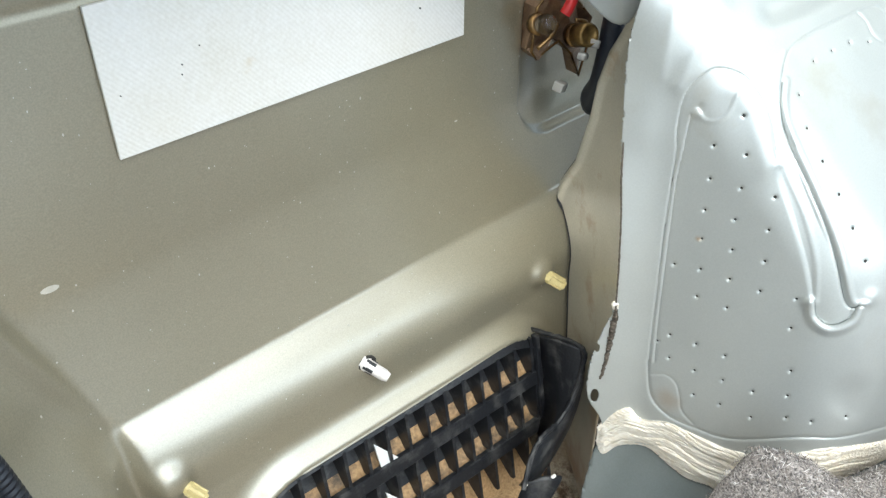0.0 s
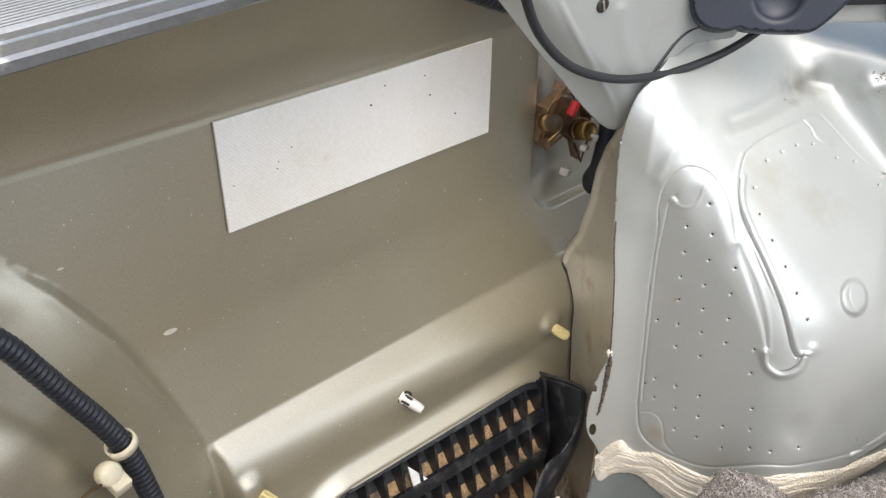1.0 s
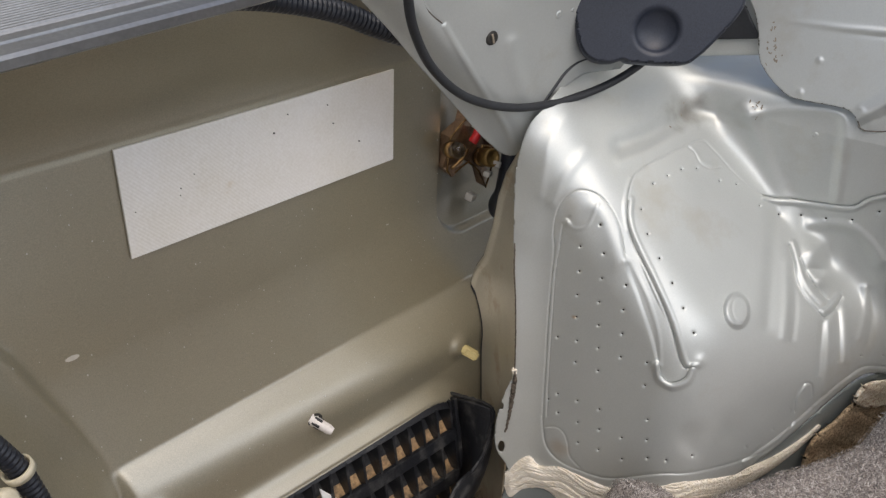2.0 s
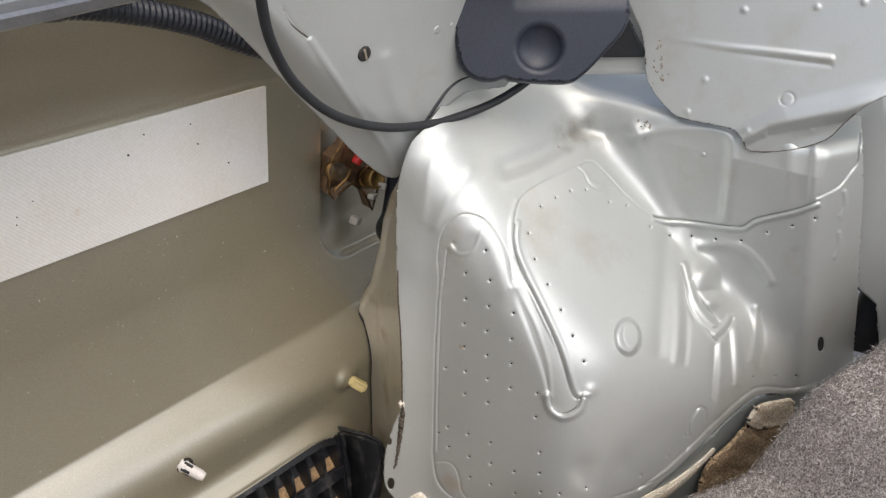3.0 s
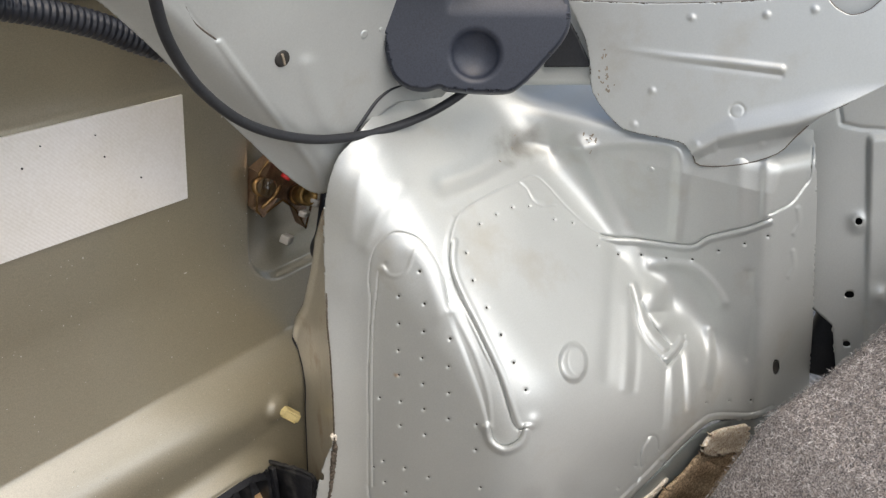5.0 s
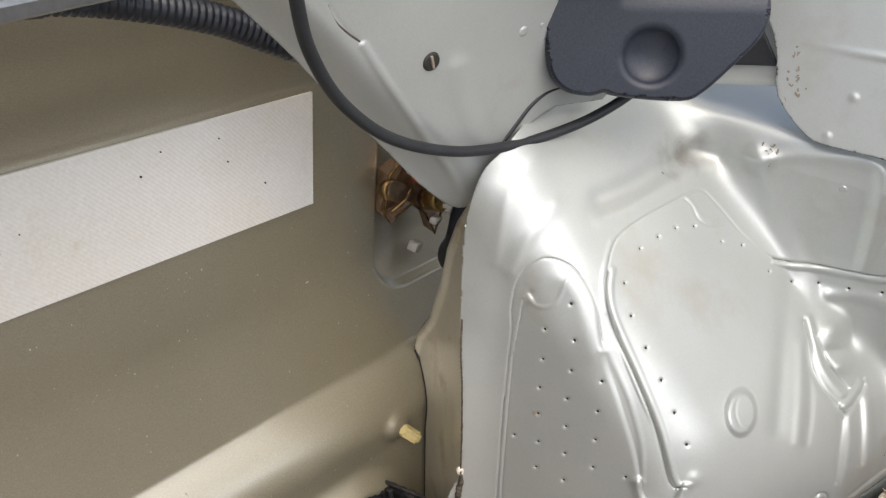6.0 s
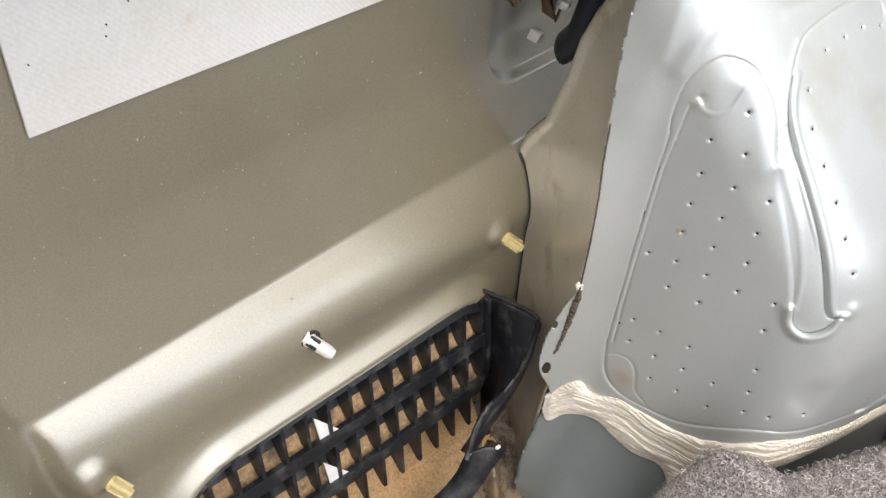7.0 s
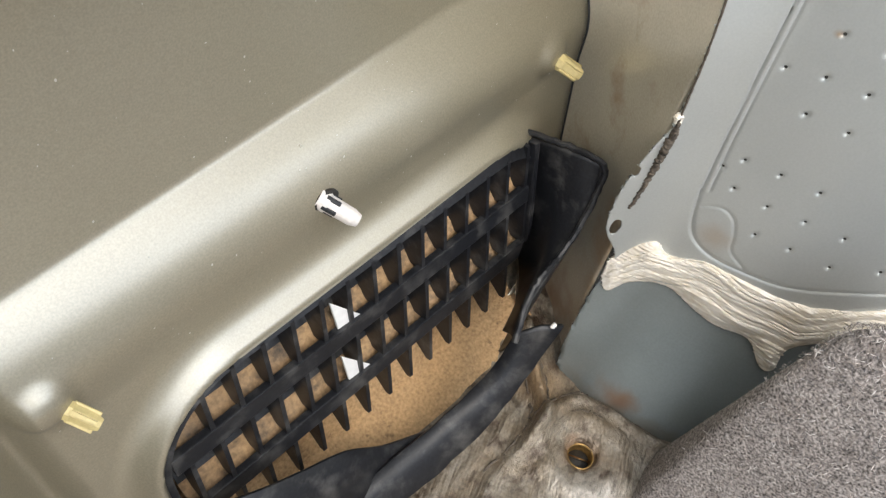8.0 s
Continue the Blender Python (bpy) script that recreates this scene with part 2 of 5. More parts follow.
def from_arrays(name, verts, faces, mat, parent=None, label="", smooth=True):
    me = bpy.data.meshes.new(name)
    me.from_pydata([tuple(v) for v in verts], [], [tuple(f) for f in faces])
    me.update()
    if smooth:
        me.polygons.foreach_set("use_smooth", [True] * len(me.polygons))
    me.materials.append(mat)
    ob = new(name, me)
    if parent:
        ob.parent = parent
    if label:
        ob["label"] = label
    return ob


def thing(name, label, category, group="", kind="", at=(0, 0, 0)):
    ob = new(name)
    ob.empty_display_size = 0.02
    ob.location = at
    return tagged(ob, label, category, group, kind)


def box(bm, size, m=Matrix(), bevel=0.0):
    made = bmesh.ops.create_cube(bm, size=1, matrix=m @ Matrix.Diagonal((*size, 1)))["verts"]
    if bevel:
        edges = list({e for v in made for e in v.link_edges})
        bmesh.ops.bevel(bm, geom=edges, offset=bevel, segments=2, affect="EDGES", profile=0.6)


def lathe(bm, profile, m=Matrix(), n=24):
    """Turn a profile of (radius, height) round z."""
    rings = []
    for r, h in profile:
        rings.append([bm.verts.new(m @ Vector((r * math.cos(a), r * math.sin(a), h))) for a in (2 * math.pi * k / n for k in range(n))])
    for a, b in zip(rings, rings[1:]):
        for k in range(n):
            bm.faces.new((a[k], a[(k + 1) % n], b[(k + 1) % n], b[k]))
    bm.faces.new(rings[-1])
    bm.faces.new(rings[0][::-1])


def spline(points, n):
    """A smooth line through the points, n steps to each span."""
    p = [Vector(q) for q in points]
    p = [2 * p[0] - p[1], *p, 2 * p[-1] - p[-2]]
    out = []
    for a, b, c, d in zip(p, p[1:], p[2:], p[3:]):
        for k in range(n):
            t = k / n
            out.append(0.5 * (2 * b + (c - a) * t + (2 * a - 5 * b + 4 * c - d) * t * t + (3 * b - a - 3 * c + d) * t ** 3))
    return out + [p[-2]]


def tube(bm, path, radius, n=12, rib=0.0, flat=1.0):
    """A tube along a path; rib: depth of the corrugations (two rows to each)."""
    rings, side = [], None
    for i, p in enumerate(path):
        d = (path[min(i + 1, len(path) - 1)] - path[max(i - 1, 0)]).normalized()
        side = d.cross(Vector((0, 0, 1)) if side is None else side.cross(d)).normalized() if side is not None else d.orthogonal().normalized()
        other = d.cross(side).normalized()
        r = (radius[i] if isinstance(radius, list) else radius) - (rib if rib and (i // 2) % 2 else 0)
        rings.append([bm.verts.new(p + r * (side * math.cos(a) + flat * other * math.sin(a))) for a in (2 * math.pi * k / n for k in range(n))])
    for a, b in zip(rings, rings[1:]):
        for k in range(n):
            bm.faces.new((a[k], a[(k + 1) % n], b[(k + 1) % n], b[k]))
    bm.faces.new(rings[-1])
    bm.faces.new(rings[0][::-1])


def smax(a, b, k):
    h = np.clip(0.5 + 0.5 * (a - b) / k, 0, 1)
    return b + (a - b) * h + k * h * (1 - h)


def smin(a, b, k):
    return -smax(-a, -b, k)


def step(a, b, x):
    t = np.clip((x - a) / (b - a), 0, 1)
    return t * t * (3 - 2 * t)


def line_distance(u, v, pts):
    """Distance of every (u, v) from an open line of points."""
    best = np.full(u.shape, 1e9)
    for (a, b), (c, d) in zip(pts, pts[1:]):
        dx, dy = c - a, d - b
        t = np.clip(((u - a) * dx + (v - b) * dy) / (dx * dx + dy * dy + 1e-9), 0, 1)
        best = np.minimum(best, np.hypot(u - a - t * dx, v - b - t * dy))
    return best


def outline_distance(u, v, pts):
    """Signed distance from a closed outline, negative inside."""
    d = line_distance(u, v, [*pts, pts[0]])
    inside = np.zeros(u.shape, bool)
    for (a, b), (c, e) in zip(pts, [*pts[1:], pts[0]]):
        crosses = ((b > v) != (e > v)) & (u < (c - a) * (v - b) / ((e - b) if e != b else 1e-9) + a)
        inside ^= crosses
    return np.where(inside, -d, d)


def curve2(pts, n=6):
    """A rounded line through flat points."""
    return [(p.x, p.y) for p in spline([(a, b, 0) for a, b in pts], n)]


def sheet(name, u, v, place, mat, parent=None, label="", outline=None, cuts=(), thick=0.0009):
    """Pressed sheet metal: a grid over (u, v), trimmed to the outline (signed distances), laid out by place(u, v)."""
    U, V = np.meshgrid(u, v)
    keep = np.full(U.shape, -1e9)
    for k, f in enumerate([*( [outline] if outline else []), *cuts]):
        sign = 1 if (outline and k == 0) else -1
        for _ in range(2):
            e = 0.5 * (u[1] - u[0])
            d = sign * f(U, V)
            gx = sign * (f(U + e, V) - f(U - e, V)) / (2 * e)
            gy = sign * (f(U, V + e) - f(U, V - e)) / (2 * e)
            near = np.abs(d) < 0.75 * abs(u[1] - u[0])
            U = np.where(near, U - d * gx, U)
            V = np.where(near, V - d * gy, V)
        keep = np.maximum(keep, np.where(near, 0, sign * f(U, V)))
    P = place(U, V).reshape(-1, 3)
    h, w = U.shape
    idx = np.arange(h * w).reshape(h, w)
    quads = np.stack([idx[:-1, :-1], idx[:-1, 1:], idx[1:, 1:], idx[1:, :-1]], -1).reshape(-1, 4)
    k = keep.reshape(-1)[quads]
    quads = quads[(k.max(1) <= 1e-6) & (k.min(1) < 1e-6)]
    used = np.unique(quads)
    remap = np.zeros(h * w, int)
    remap[used] = np.arange(len(used))
    ob = from_arrays(name, P[used].tolist(), remap[quads].tolist(), mat, parent, label)
    if thick:
        s = ob.modifiers.new("thickness", "SOLIDIFY")
        s.thickness, s.offset = abs(thick), -math.copysign(1, thick)
    return ob


def fibres(name, place, s0, s1, w0, w1, count, length, width, mat, parent, seed, lie=0.75):
    """Many thin loose fibres lying on a cloth."""
    rs = np.random.RandomState(seed)
    s, w = rs.uniform(s0, s1, count), rs.uniform(w0, w1, count)
    p = place(s, w)
    e = 0.002
    ts, tw = place(s + e, w) - p, place(s, w + e) - p
    n = np.cross(ts, tw)
    n /= np.linalg.norm(n, axis=1, keepdims=True) + 1e-12
    n = np.where(n[:, 2:3] < 0, -n, n)
    d = rs.normal(size=(count, 3))
    d /= np.linalg.norm(d, axis=1, keepdims=True)
    d = d - n * np.sum(d * n, 1, keepdims=True) * lie
    d /= np.linalg.norm(d, axis=1, keepdims=True)
    side = np.cross(d, n)
    side /= np.linalg.norm(side, axis=1, keepdims=True) + 1e-12
    half = d * (length * rs.uniform(0.4, 1.0, (count, 1)) / 2)
    base = p + n * rs.uniform(0.0003, 0.0016, (count, 1))
    wd = side * width / 2
    mid = base + n * (length * 0.12)
    v = np.stack([base - half - wd * 0.5, base - half + wd * 0.5, mid + wd, mid - wd, base + half + wd * 0.4, base + half - wd * 0.4], 1).reshape(-1, 3)
    k = np.arange(count)[:, None] * 6
    f = np.concatenate([k + np.array([[0, 1, 2, 3]]), k + np.array([[3, 2, 4, 5]])])
    ob = from_arrays(name, v.tolist(), f.tolist(), mat, parent, smooth=False)
    ob["kind"] = "stuff"
    return ob


# Inner panel outlines are pixel positions cast along the 4 s camera's rays.
VIEW_O = np.array((0.0023, -0.0924, 0.6954))
VIEW_R, VIEW_U, VIEW_F = np.array((0.60012, -0.79408, 0.09639)), np.array((0.31451, 0.34503, 0.88433)), np.array((0.73549, 0.50039, -0.4568))


def view_ray(u, v):
    d = VIEW_F + ((u - 784) / 1493.3)[..., None] * VIEW_R + ((441 - v) / 1493.3)[..., None] * VIEW_U
    return d / np.linalg.norm(d, axis=-1, keepdims=True)


def wheelhouse_field(p):
    """Signed distance of the wheel house: an end face, a leaning top, a front face, and the pillar block."""
    x, y, z = p[..., 0], p[..., 1], p[..., 2]
    flare = 0.042 * step(0.135, 0.0, z) * step(0.305, 0.215, y)
    end = (0.401 - flare - 0.25 * (y - 0.21) - 0.7 * smax(y - 0.250, 0 * y, 0.012) * step(0.44, 0.28, z) - x) / 1.03
    lean = (z - y - 0.200) / 1.414
    front = -(y - 0.106 + 0.28 * (x - 0.482)) / 1.04
    dome = smax(smax(end, lean, 0.035), front, 0.03)
    block = smax(smax((0.606 + 0.28 * np.clip(0.45 - z, 0, 0.3) - 0.25 * (y - 0.12) - x) / 1.03, -(y - 0.064 + 0.34 * (x - 0.63)) / 1.056, 0.005), z - 0.474, 0.012)
    return smin(dome, block, 0.022)


def pressed(field, bias=0.0, relief=None):
    """place() for a sheet: the camera's rays meet the field; relief moves the metal along them."""
    def place(u, v):
        d = view_ray(u, v)
        s = np.full(u.shape, 0.2)
        for _ in range(90):
            s = np.clip(s + 0.8 * field(VIEW_O + d * s[..., None]), 0.05, 2.0)
        s = s - bias
        if relief:
            s = s - relief(u, v)
        return VIEW_O + d * s[..., None]
    return place


def plane_field(point, normal):
    n = np.array(normal, float)
    n /= np.linalg.norm(n)
    q = np.array(point, float)
    return lambda p: (p - q) @ n


def on_view(u, v, field, bias=0.0):
    """The place and outward normal of one pixel position on a field."""
    f = pressed(field, bias)
    a, b, c = (f(np.array([u + i]), np.array([v + j]))[0] for i, j in ((0, 0), (2, 0), (0, 2)))
    n = Vector(b - a).cross(Vector(c - a)).normalized()
    if n.dot(Vector(VIEW_F)) > 0:
        n = -n
    return Vector(a), n


def facing(p, n):
    """A pose at p whose z axis is n."""
    return Matrix.Translation(p) @ n.to_track_quat("Z", "Y").to_matrix().to_4x4()


# ---- quarter panel (the painted outer skin, seen from inside) ----
VENT = (0.254, 0.097, 0.144, 0.0775, 0.052)  # middle x and z, half width, half height, corner radius of the opening


def vent_hole(x, z, grow=0.0):
    cx, cz, hw, hh, r = VENT
    qx, qz = np.abs(x - cx) - hw - grow + r, np.abs(z - cz) - hh - grow + r
    return np.hypot(np.maximum(qx, 0), np.maximum(qz, 0)) + np.minimum(np.maximum(qx, qz), 0) - r


CLIPS = ((0.228, 0.222), (0.402, 0.212), (0.088, 0.215))  # x and z of the trim clips


def quarter_y(x, z):
    base = 0.381 + 0.055 * x
    y = base - 0.042 * step(0.489, 0.590, z)
    y = y + 0.0010 * np.exp(-(((z - 0.4890) / 0.0018) ** 2))
    # the wall draws in towards the belt line, rolls over a shoulder and falls to the lower face
    y = y - 0.016 * np.clip((0.345 - z) / 0.088, 0, 1) ** 1.5
    lower = 0.345 + 0.02 * x - 0.15 * np.maximum(0.195 - z, 0)
    top = base - 0.016
    t = np.clip((0.257 - z) / 0.044, 0, 1)
    shelf = lower + (top - lower) * (1 - t) ** 2
    y = np.where(z < 0.257, shelf, y)
    # the rolled lip round the vent
    d = vent_hole(x, z)
    y = y - 1.0 * smin(smax(0.0145 - d, 0.0 * d, 0.006), 0.0 * d + 0.0115, 0.002) + 0.003 * step(0.003, -0.002, d)
    for cx, cz in CLIPS[1:]:
        y = y - 0.005 * np.exp(-((np.hypot(x - cx + 0.004, z - cz - 0.002) / 0.011) ** 4))
    # the lamp pocket
    qx, qz = np.abs(x - 0.477) - 0.065 + 0.034, np.abs(z - 0.45) - 0.145 + 0.034
    lp = np.hypot(np.maximum(qx, 0), np.maximum(qz, 0)) + np.minimum(np.maximum(qx, qz), 0) - 0.034
    y = y + 0.007 * step(0.0005, -0.003, lp) + 0.005 * step(-0.002, -0.034, lp)
    # the swelling of the rear corner
    arc = np.interp(z, [0.0, 0.243, 0.306, 0.373, 0.416, 0.446, 0.475, 0.6], [0.100, 0.077, 0.054, 0.028, 0.003, -0.021, -0.06, -0.2])
    s = arc - x
    swell = base - 0.012 * step(0, 0.006, s) * step(0.47, 0.38, z) - 0.055 * step(0.0, 0.085, s) * step(0.50, 0.36, z) - 0.03 * step(0.05, 0.16, s)
    swell = swell - 0.02 * step(0.30, 0.22, z) * step(0, 0.03, s)
    return np.where(s > 0, smin(swell, y + 0.03 * step(0, 0.03, s), 0.006), y)


def quarter_place(x, z):
    return np.stack([x, quarter_y(x, z), z], -1)


quarter = sheet("wall_quarter_panel", np.arange(-0.30, 0.541, 0.002), np.arange(-0.02, 0.66, 0.002), quarter_place, OLIVE,
                cuts=[lambda x, z: vent_hole(x, z)])
tagged(quarter, "olive-beige painted body panel with a ledge above the vent opening", "body panel", kind="structure")

specks = bmesh.new()
rng = random.Random(11)
for k in range(380):
    x, z, rr = rng.uniform(-0.05, 0.43), rng.uniform(0.19, 0.48), rng.choice((0.00018, 0.00022, 0.00028, 0.00035, 0.0005))
    if vent_hole(np.array(x), np.array(z)) < 0.01 or (0.10 < x < 0.365 and z > 0.395):
        continue
    y = float(quarter_y(np.array(x), np.array(z)))
    bmesh.ops.create_circle(specks, cap_ends=True, segments=6, radius=rr, matrix=Matrix.Translation((x, y - 0.0004, z)) @ pose(0, 0, 0, 90) @ Matrix.Diagonal((1, rng.uniform(0.5, 2.2), 1, 1)))
for x, z, rr in ((0.007, 0.426, 0.0014), (0.347, 0.346, 0.0011), (0.062, 0.352, 0.0035)):
    y = float(quarter_y(np.array(x), np.array(z)))
    bmesh.ops.create_circle(specks, cap_ends=True, segments=10, radius=rr, matrix=Matrix.Translation((x, y - 0.0005, z)) @ pose(0, 0, 0, 90) @ Matrix.Diagonal((1.4, 0.6, 1, 1)))
dust = part("dust_specks", specks, DUST, quarter, "scattered pale dust specks", smooth=False)
dust["kind"] = "stuff"

# ---- wheel house ----
wheel_house = thing("wheel_house", "silver painted pressed steel wheel house with grooves and punched dots", "wheel house", kind="structure")
END_FACE = [(613, 872), (611, 700), (613, 600), (614, 555), (611, 525), (613, 490), (622, 464), (640, 447), (656, 440), (680, 444), (700, 456), (722, 484), (737, 520), (744, 560)]
END_INNER = [(627, 505), (624, 545), (619, 600), (618, 700), (619, 800), (621, 872)]
END_LOW = [(612, 872), (622, 925), (648, 955), (690, 973), (745, 985), (830, 972), (900, 962), (1020, 912), (1070, 862), (1075, 812), (1090, 780)]
CHANNEL_L = [(756, 575), (780, 620), (796, 655), (815, 712), (822, 768)]
CHANNEL_R = [(752, 456), (750, 490), (760, 528), (801, 609), (839, 690), (863, 764), (886, 768)]
CHANNEL_END = [(814, 770), (820, 794), (844, 809), (873, 796), (882, 770)]
TOP_CURVE = [(770, 548), (754, 515), (747, 475), (750, 442), (758, 415), (775, 397), (810, 375), (850, 355), (888, 339), (912, 355), (950, 395), (985, 425), (1015, 440)]
TOP_EDGE = [(1005, 436), (1030, 440), (1060, 441), (1100, 446), (1150, 452), (1168, 449), (1190, 436), (1250, 422), (1290, 407)]


DOTS = [(662, 548), (663, 595), (662, 640), (663, 682), (667, 727), (667, 768), (697, 506), (706, 561), (705, 608), (703, 653), (705, 697), (707, 740), (709, 783), (750, 620), (748, 667),
        (749, 712), (749, 756), (797, 765), (796, 808), (631, 721), (622, 840), (638, 829), (641, 865), (675, 841), (678, 882), (716, 856), (718, 894), (805, 872), (806, 910), (760, 908), (681, 920),
        (719, 932), (809, 944), (763, 948), (843, 946), (890, 934)]
TOP_DOTS = [(798, 424), (826, 407), (853, 394), (882, 391), (925, 413), (957, 418), (1000, 456), (1036, 470), (1075, 470), (1118, 475), (1162, 477), (1206, 462), (1249, 450), (1287, 437),
            (775, 474), (787, 521), (811, 567), (836, 613), (858, 660), (879, 706), (1187, 720), (1226, 716), (1264, 714), (1110, 822), (1068, 830), (1038, 868), (990, 905)]


def wheelhouse_relief(u, v, punched=True):
    def bead(pts, width, height, n=5):
        return height * np.exp(-((line_distance(u, v, curve2(pts, n)) / width) ** 2))

    r = -bead(END_FACE, 1.5, 0.0009) - bead(END_FACE[:5], 1.5, 0.0005) - bead(END_LOW, 2.2, 0.0014)
    r = r - bead(END_INNER, 1.5, 0.0010) + bead([(a - 3.5, b) for a, b in END_INNER[1:]], 2.0, 0.0004)
    r = r + bead([(634, 500), (645, 512), (660, 514), (675, 505), (684, 482), (690, 468)], 3.0, 0.0005) + 0.0012 * np.exp(-(np.hypot(u - 634, v - 505) / 6) ** 2) - 0.0010 * np.exp(-(np.hypot(u - 637, v - 494) / 5) ** 2)
    r = r - bead([(818, 768), (826, 790), (845, 801), (868, 790), (876, 770)], 1.8, 0.0016)
    r = r - bead(TOP_CURVE, 1.6, 0.0010) + bead([(a - 5, b) for a, b in TOP_CURVE[1:5]], 4, 0.0009)
    r = r - bead([(866, 352), (878, 362), (888, 381), (905, 390), (926, 388)], 2.0, 0.0009) + bead([(872, 350), (890, 375), (908, 384)], 4, 0.0006)
    r = r - bead(TOP_EDGE, 1.7, 0.0022) + bead([(a + 2, b + 6) for a, b in TOP_EDGE], 3.6, 0.0017) - 0.0012 * step(-2, 6, v - np.interp(u, [a for a, b in TOP_EDGE], [b + 8 for a, b in TOP_EDGE])) * step(1000, 1040, u) * step(1300, 1285, u) * step(560, 470, v)
    # seam where the lower pressing laps over the pillar
    r = r - bead([(1288, 400), (1302, 393), (1325, 380), (1343, 356), (1356, 335), (1360, 290)], 2.0, 0.0030)
    # flange ridges, and a trough shaped to darken the crown where the cover reflects
    r = r + bead([(640, 285), (612, 318), (594, 350), (585, 395), (580, 450)], 9, 0.0006)
    r = r + bead([(668, 362), (640, 395), (620, 425), (604, 462)], 10, 0.0011)
    r = r - bead([(735, 352), (780, 335), (830, 308), (880, 286), (915, 284)], 20, 0.0055) + bead([(735, 384), (790, 362), (850, 326), (905, 306)], 10, 0.0012)
    r = r - bead([(620, 893), (640, 892), (655, 904), (663, 925), (668, 947), (688, 968)], 1.7, 0.0009)
    # the sunk channel with its raised shoulders and round end
    mid = [(735, 470), (756, 560), (790, 640), (822, 710), (846, 778)]
    dm = line_distance(u, v, curve2(mid, 6))
    width = np.interp(v, [440, 560, 640, 780], [8, 14, 16, 25])
    r = r - 0.0018 * step(width + 4, width - 4, dm) * step(470, 560, v)
    r = r + bead([(690, 470), (712, 500), (726, 540), (736, 575)], 20, 0.0022) * step(440, 480, v)
    r = r + bead(CHANNEL_L, 4, 0.0006) + bead([(a + 4, b - 2) for a, b in CHANNEL_R], 4, 0.0014) - bead([(a - 3, b + 2) for a, b in CHANNEL_R], 2, 0.0022) + bead(CHANNEL_END, 5.5, 0.0026)
    r = r + 0.0022 * np.exp(-(np.hypot(u - 894, v - 758) / 11) ** 2) + 0.0015 * np.exp(-(np.hypot(u - 812, v - 770) / 8) ** 2)
    r = r + 0.0012 * np.exp(-(np.hypot(u - 748, v - 574) / 6) ** 2)
    r = r + 0.005 * step(720, 600, u) * step(330, 250, v)
    # the oval button and the press marks at the bottom
    e = np.hypot((u - 959) / 25, (v - 658) / 35)
    e3 = np.hypot((u - 966) / 17, (v - 654) / 26)
    r = r + 0.0085 * np.minimum(step(1.08, 0.55, e), 0.70 + 0 * e) - 0.0006 * np.exp(-((e3 - 1) / 0.12) ** 2)
    e2 = np.hypot((u - 905) / 40, (v - 905) / 30)
    r = r - 0.004 * np.exp(-(e2 ** 4)) * step(930, 880, u)
    # folds where the metal was drawn round the pillar
    r = r + bead([(965, 280), (985, 320), (1010, 370), (1040, 430), (1066, 490), (1092, 532)], 15, 0.0034)
    r = r + 0.0095 * np.exp(-(np.hypot((u - 1100) / 19, (v - 540) / 23)) ** 2) - 0.0040 * np.exp(-(np.hypot((u - 1127) / 13, (v - 548) / 26)) ** 2)
    r = r + 0.0065 * np.exp(-(np.hypot((u - 1112) / 15, (v - 588) / 13)) ** 2) - 0.0030 * np.exp(-(np.hypot((u - 1104) / 14, (v - 568) / 6)) ** 2)
    r = r - bead([(1054, 528), (1062, 556), (1068, 590), (1084, 622), (1106, 645), (1118, 655)], 4.0, 0.0036) + bead([(1062, 522), (1072, 556), (1082, 588), (1098, 612), (1116, 630)], 5.0, 0.0034)
    r = r - bead([(1074, 548), (1090, 580), (1108, 606), (1124, 624)], 3.2, 0.0034) + bead([(1118, 648), (1132, 634), (1146, 612)], 5.0, 0.0036) - bead([(1120, 657), (1136, 643), (1148, 622), (1147, 608)], 3.4, 0.0036)
    r = r + bead([(1129, 664), (1130, 700), (1128, 740), (1124, 790)], 6, 0.0024) - bead([(1142, 640), (1146, 680), (1150, 730)], 6, 0.0030) - bead([(1116, 668), (1114, 710), (1113, 760)], 5, 0.0020)
    r = r + bead([(1156, 640), (1160, 690), (1160, 730)], 7, 0.0022) + bead([(1190, 598), (1193, 640), (1184, 690)], 7, 0.0020) - bead([(1200, 600), (1204, 650), (1196, 700)], 7, 0.0018)
    r = r - bead([(1030, 470), (1024, 560), (1016, 680)], 13, 0.0020) + bead([(1050, 560), (1052, 620), (1048, 700)], 9, 0.0020) - bead([(1064, 600), (1066, 650), (1062, 700)], 7, 0.0016)
    r = r + bead([(1090, 486), (1130, 484), (1165, 492), (1196, 520), (1214, 548)], 9, 0.0030) - 0.0035 * np.exp(-(np.hypot((u - 1175) / 34, (v - 570) / 60)) ** 2)
    r = r - bead([(1256, 500), (1262, 570), (1258, 640)], 8, 0.0014)
    r = r - bead([(1076, 830), (1075, 801), (1082, 785), (1094, 778), (1103, 782), (1106, 801)], 2.2, 0.0018) + bead([(1082, 826), (1081, 803), (1092, 786)], 3, 0.0012)
    lip_line = [(985, 930), (1046, 879), (1121, 801), (1171, 754), (1201, 737), (1262, 735), (1300, 722)]
    r = r - bead(lip_line, 2.2, 0.0016) + bead([(a + 4, b + 5) for a, b in lip_line], 3, 0.0014)
    r = r + 0.003 * np.exp(-(np.hypot((u - 985) / 40, (v - 850) / 60)) ** 2) - 0.003 * np.exp(-(np.hypot((u - 960) / 18, (v - 880) / 26)) ** 2)
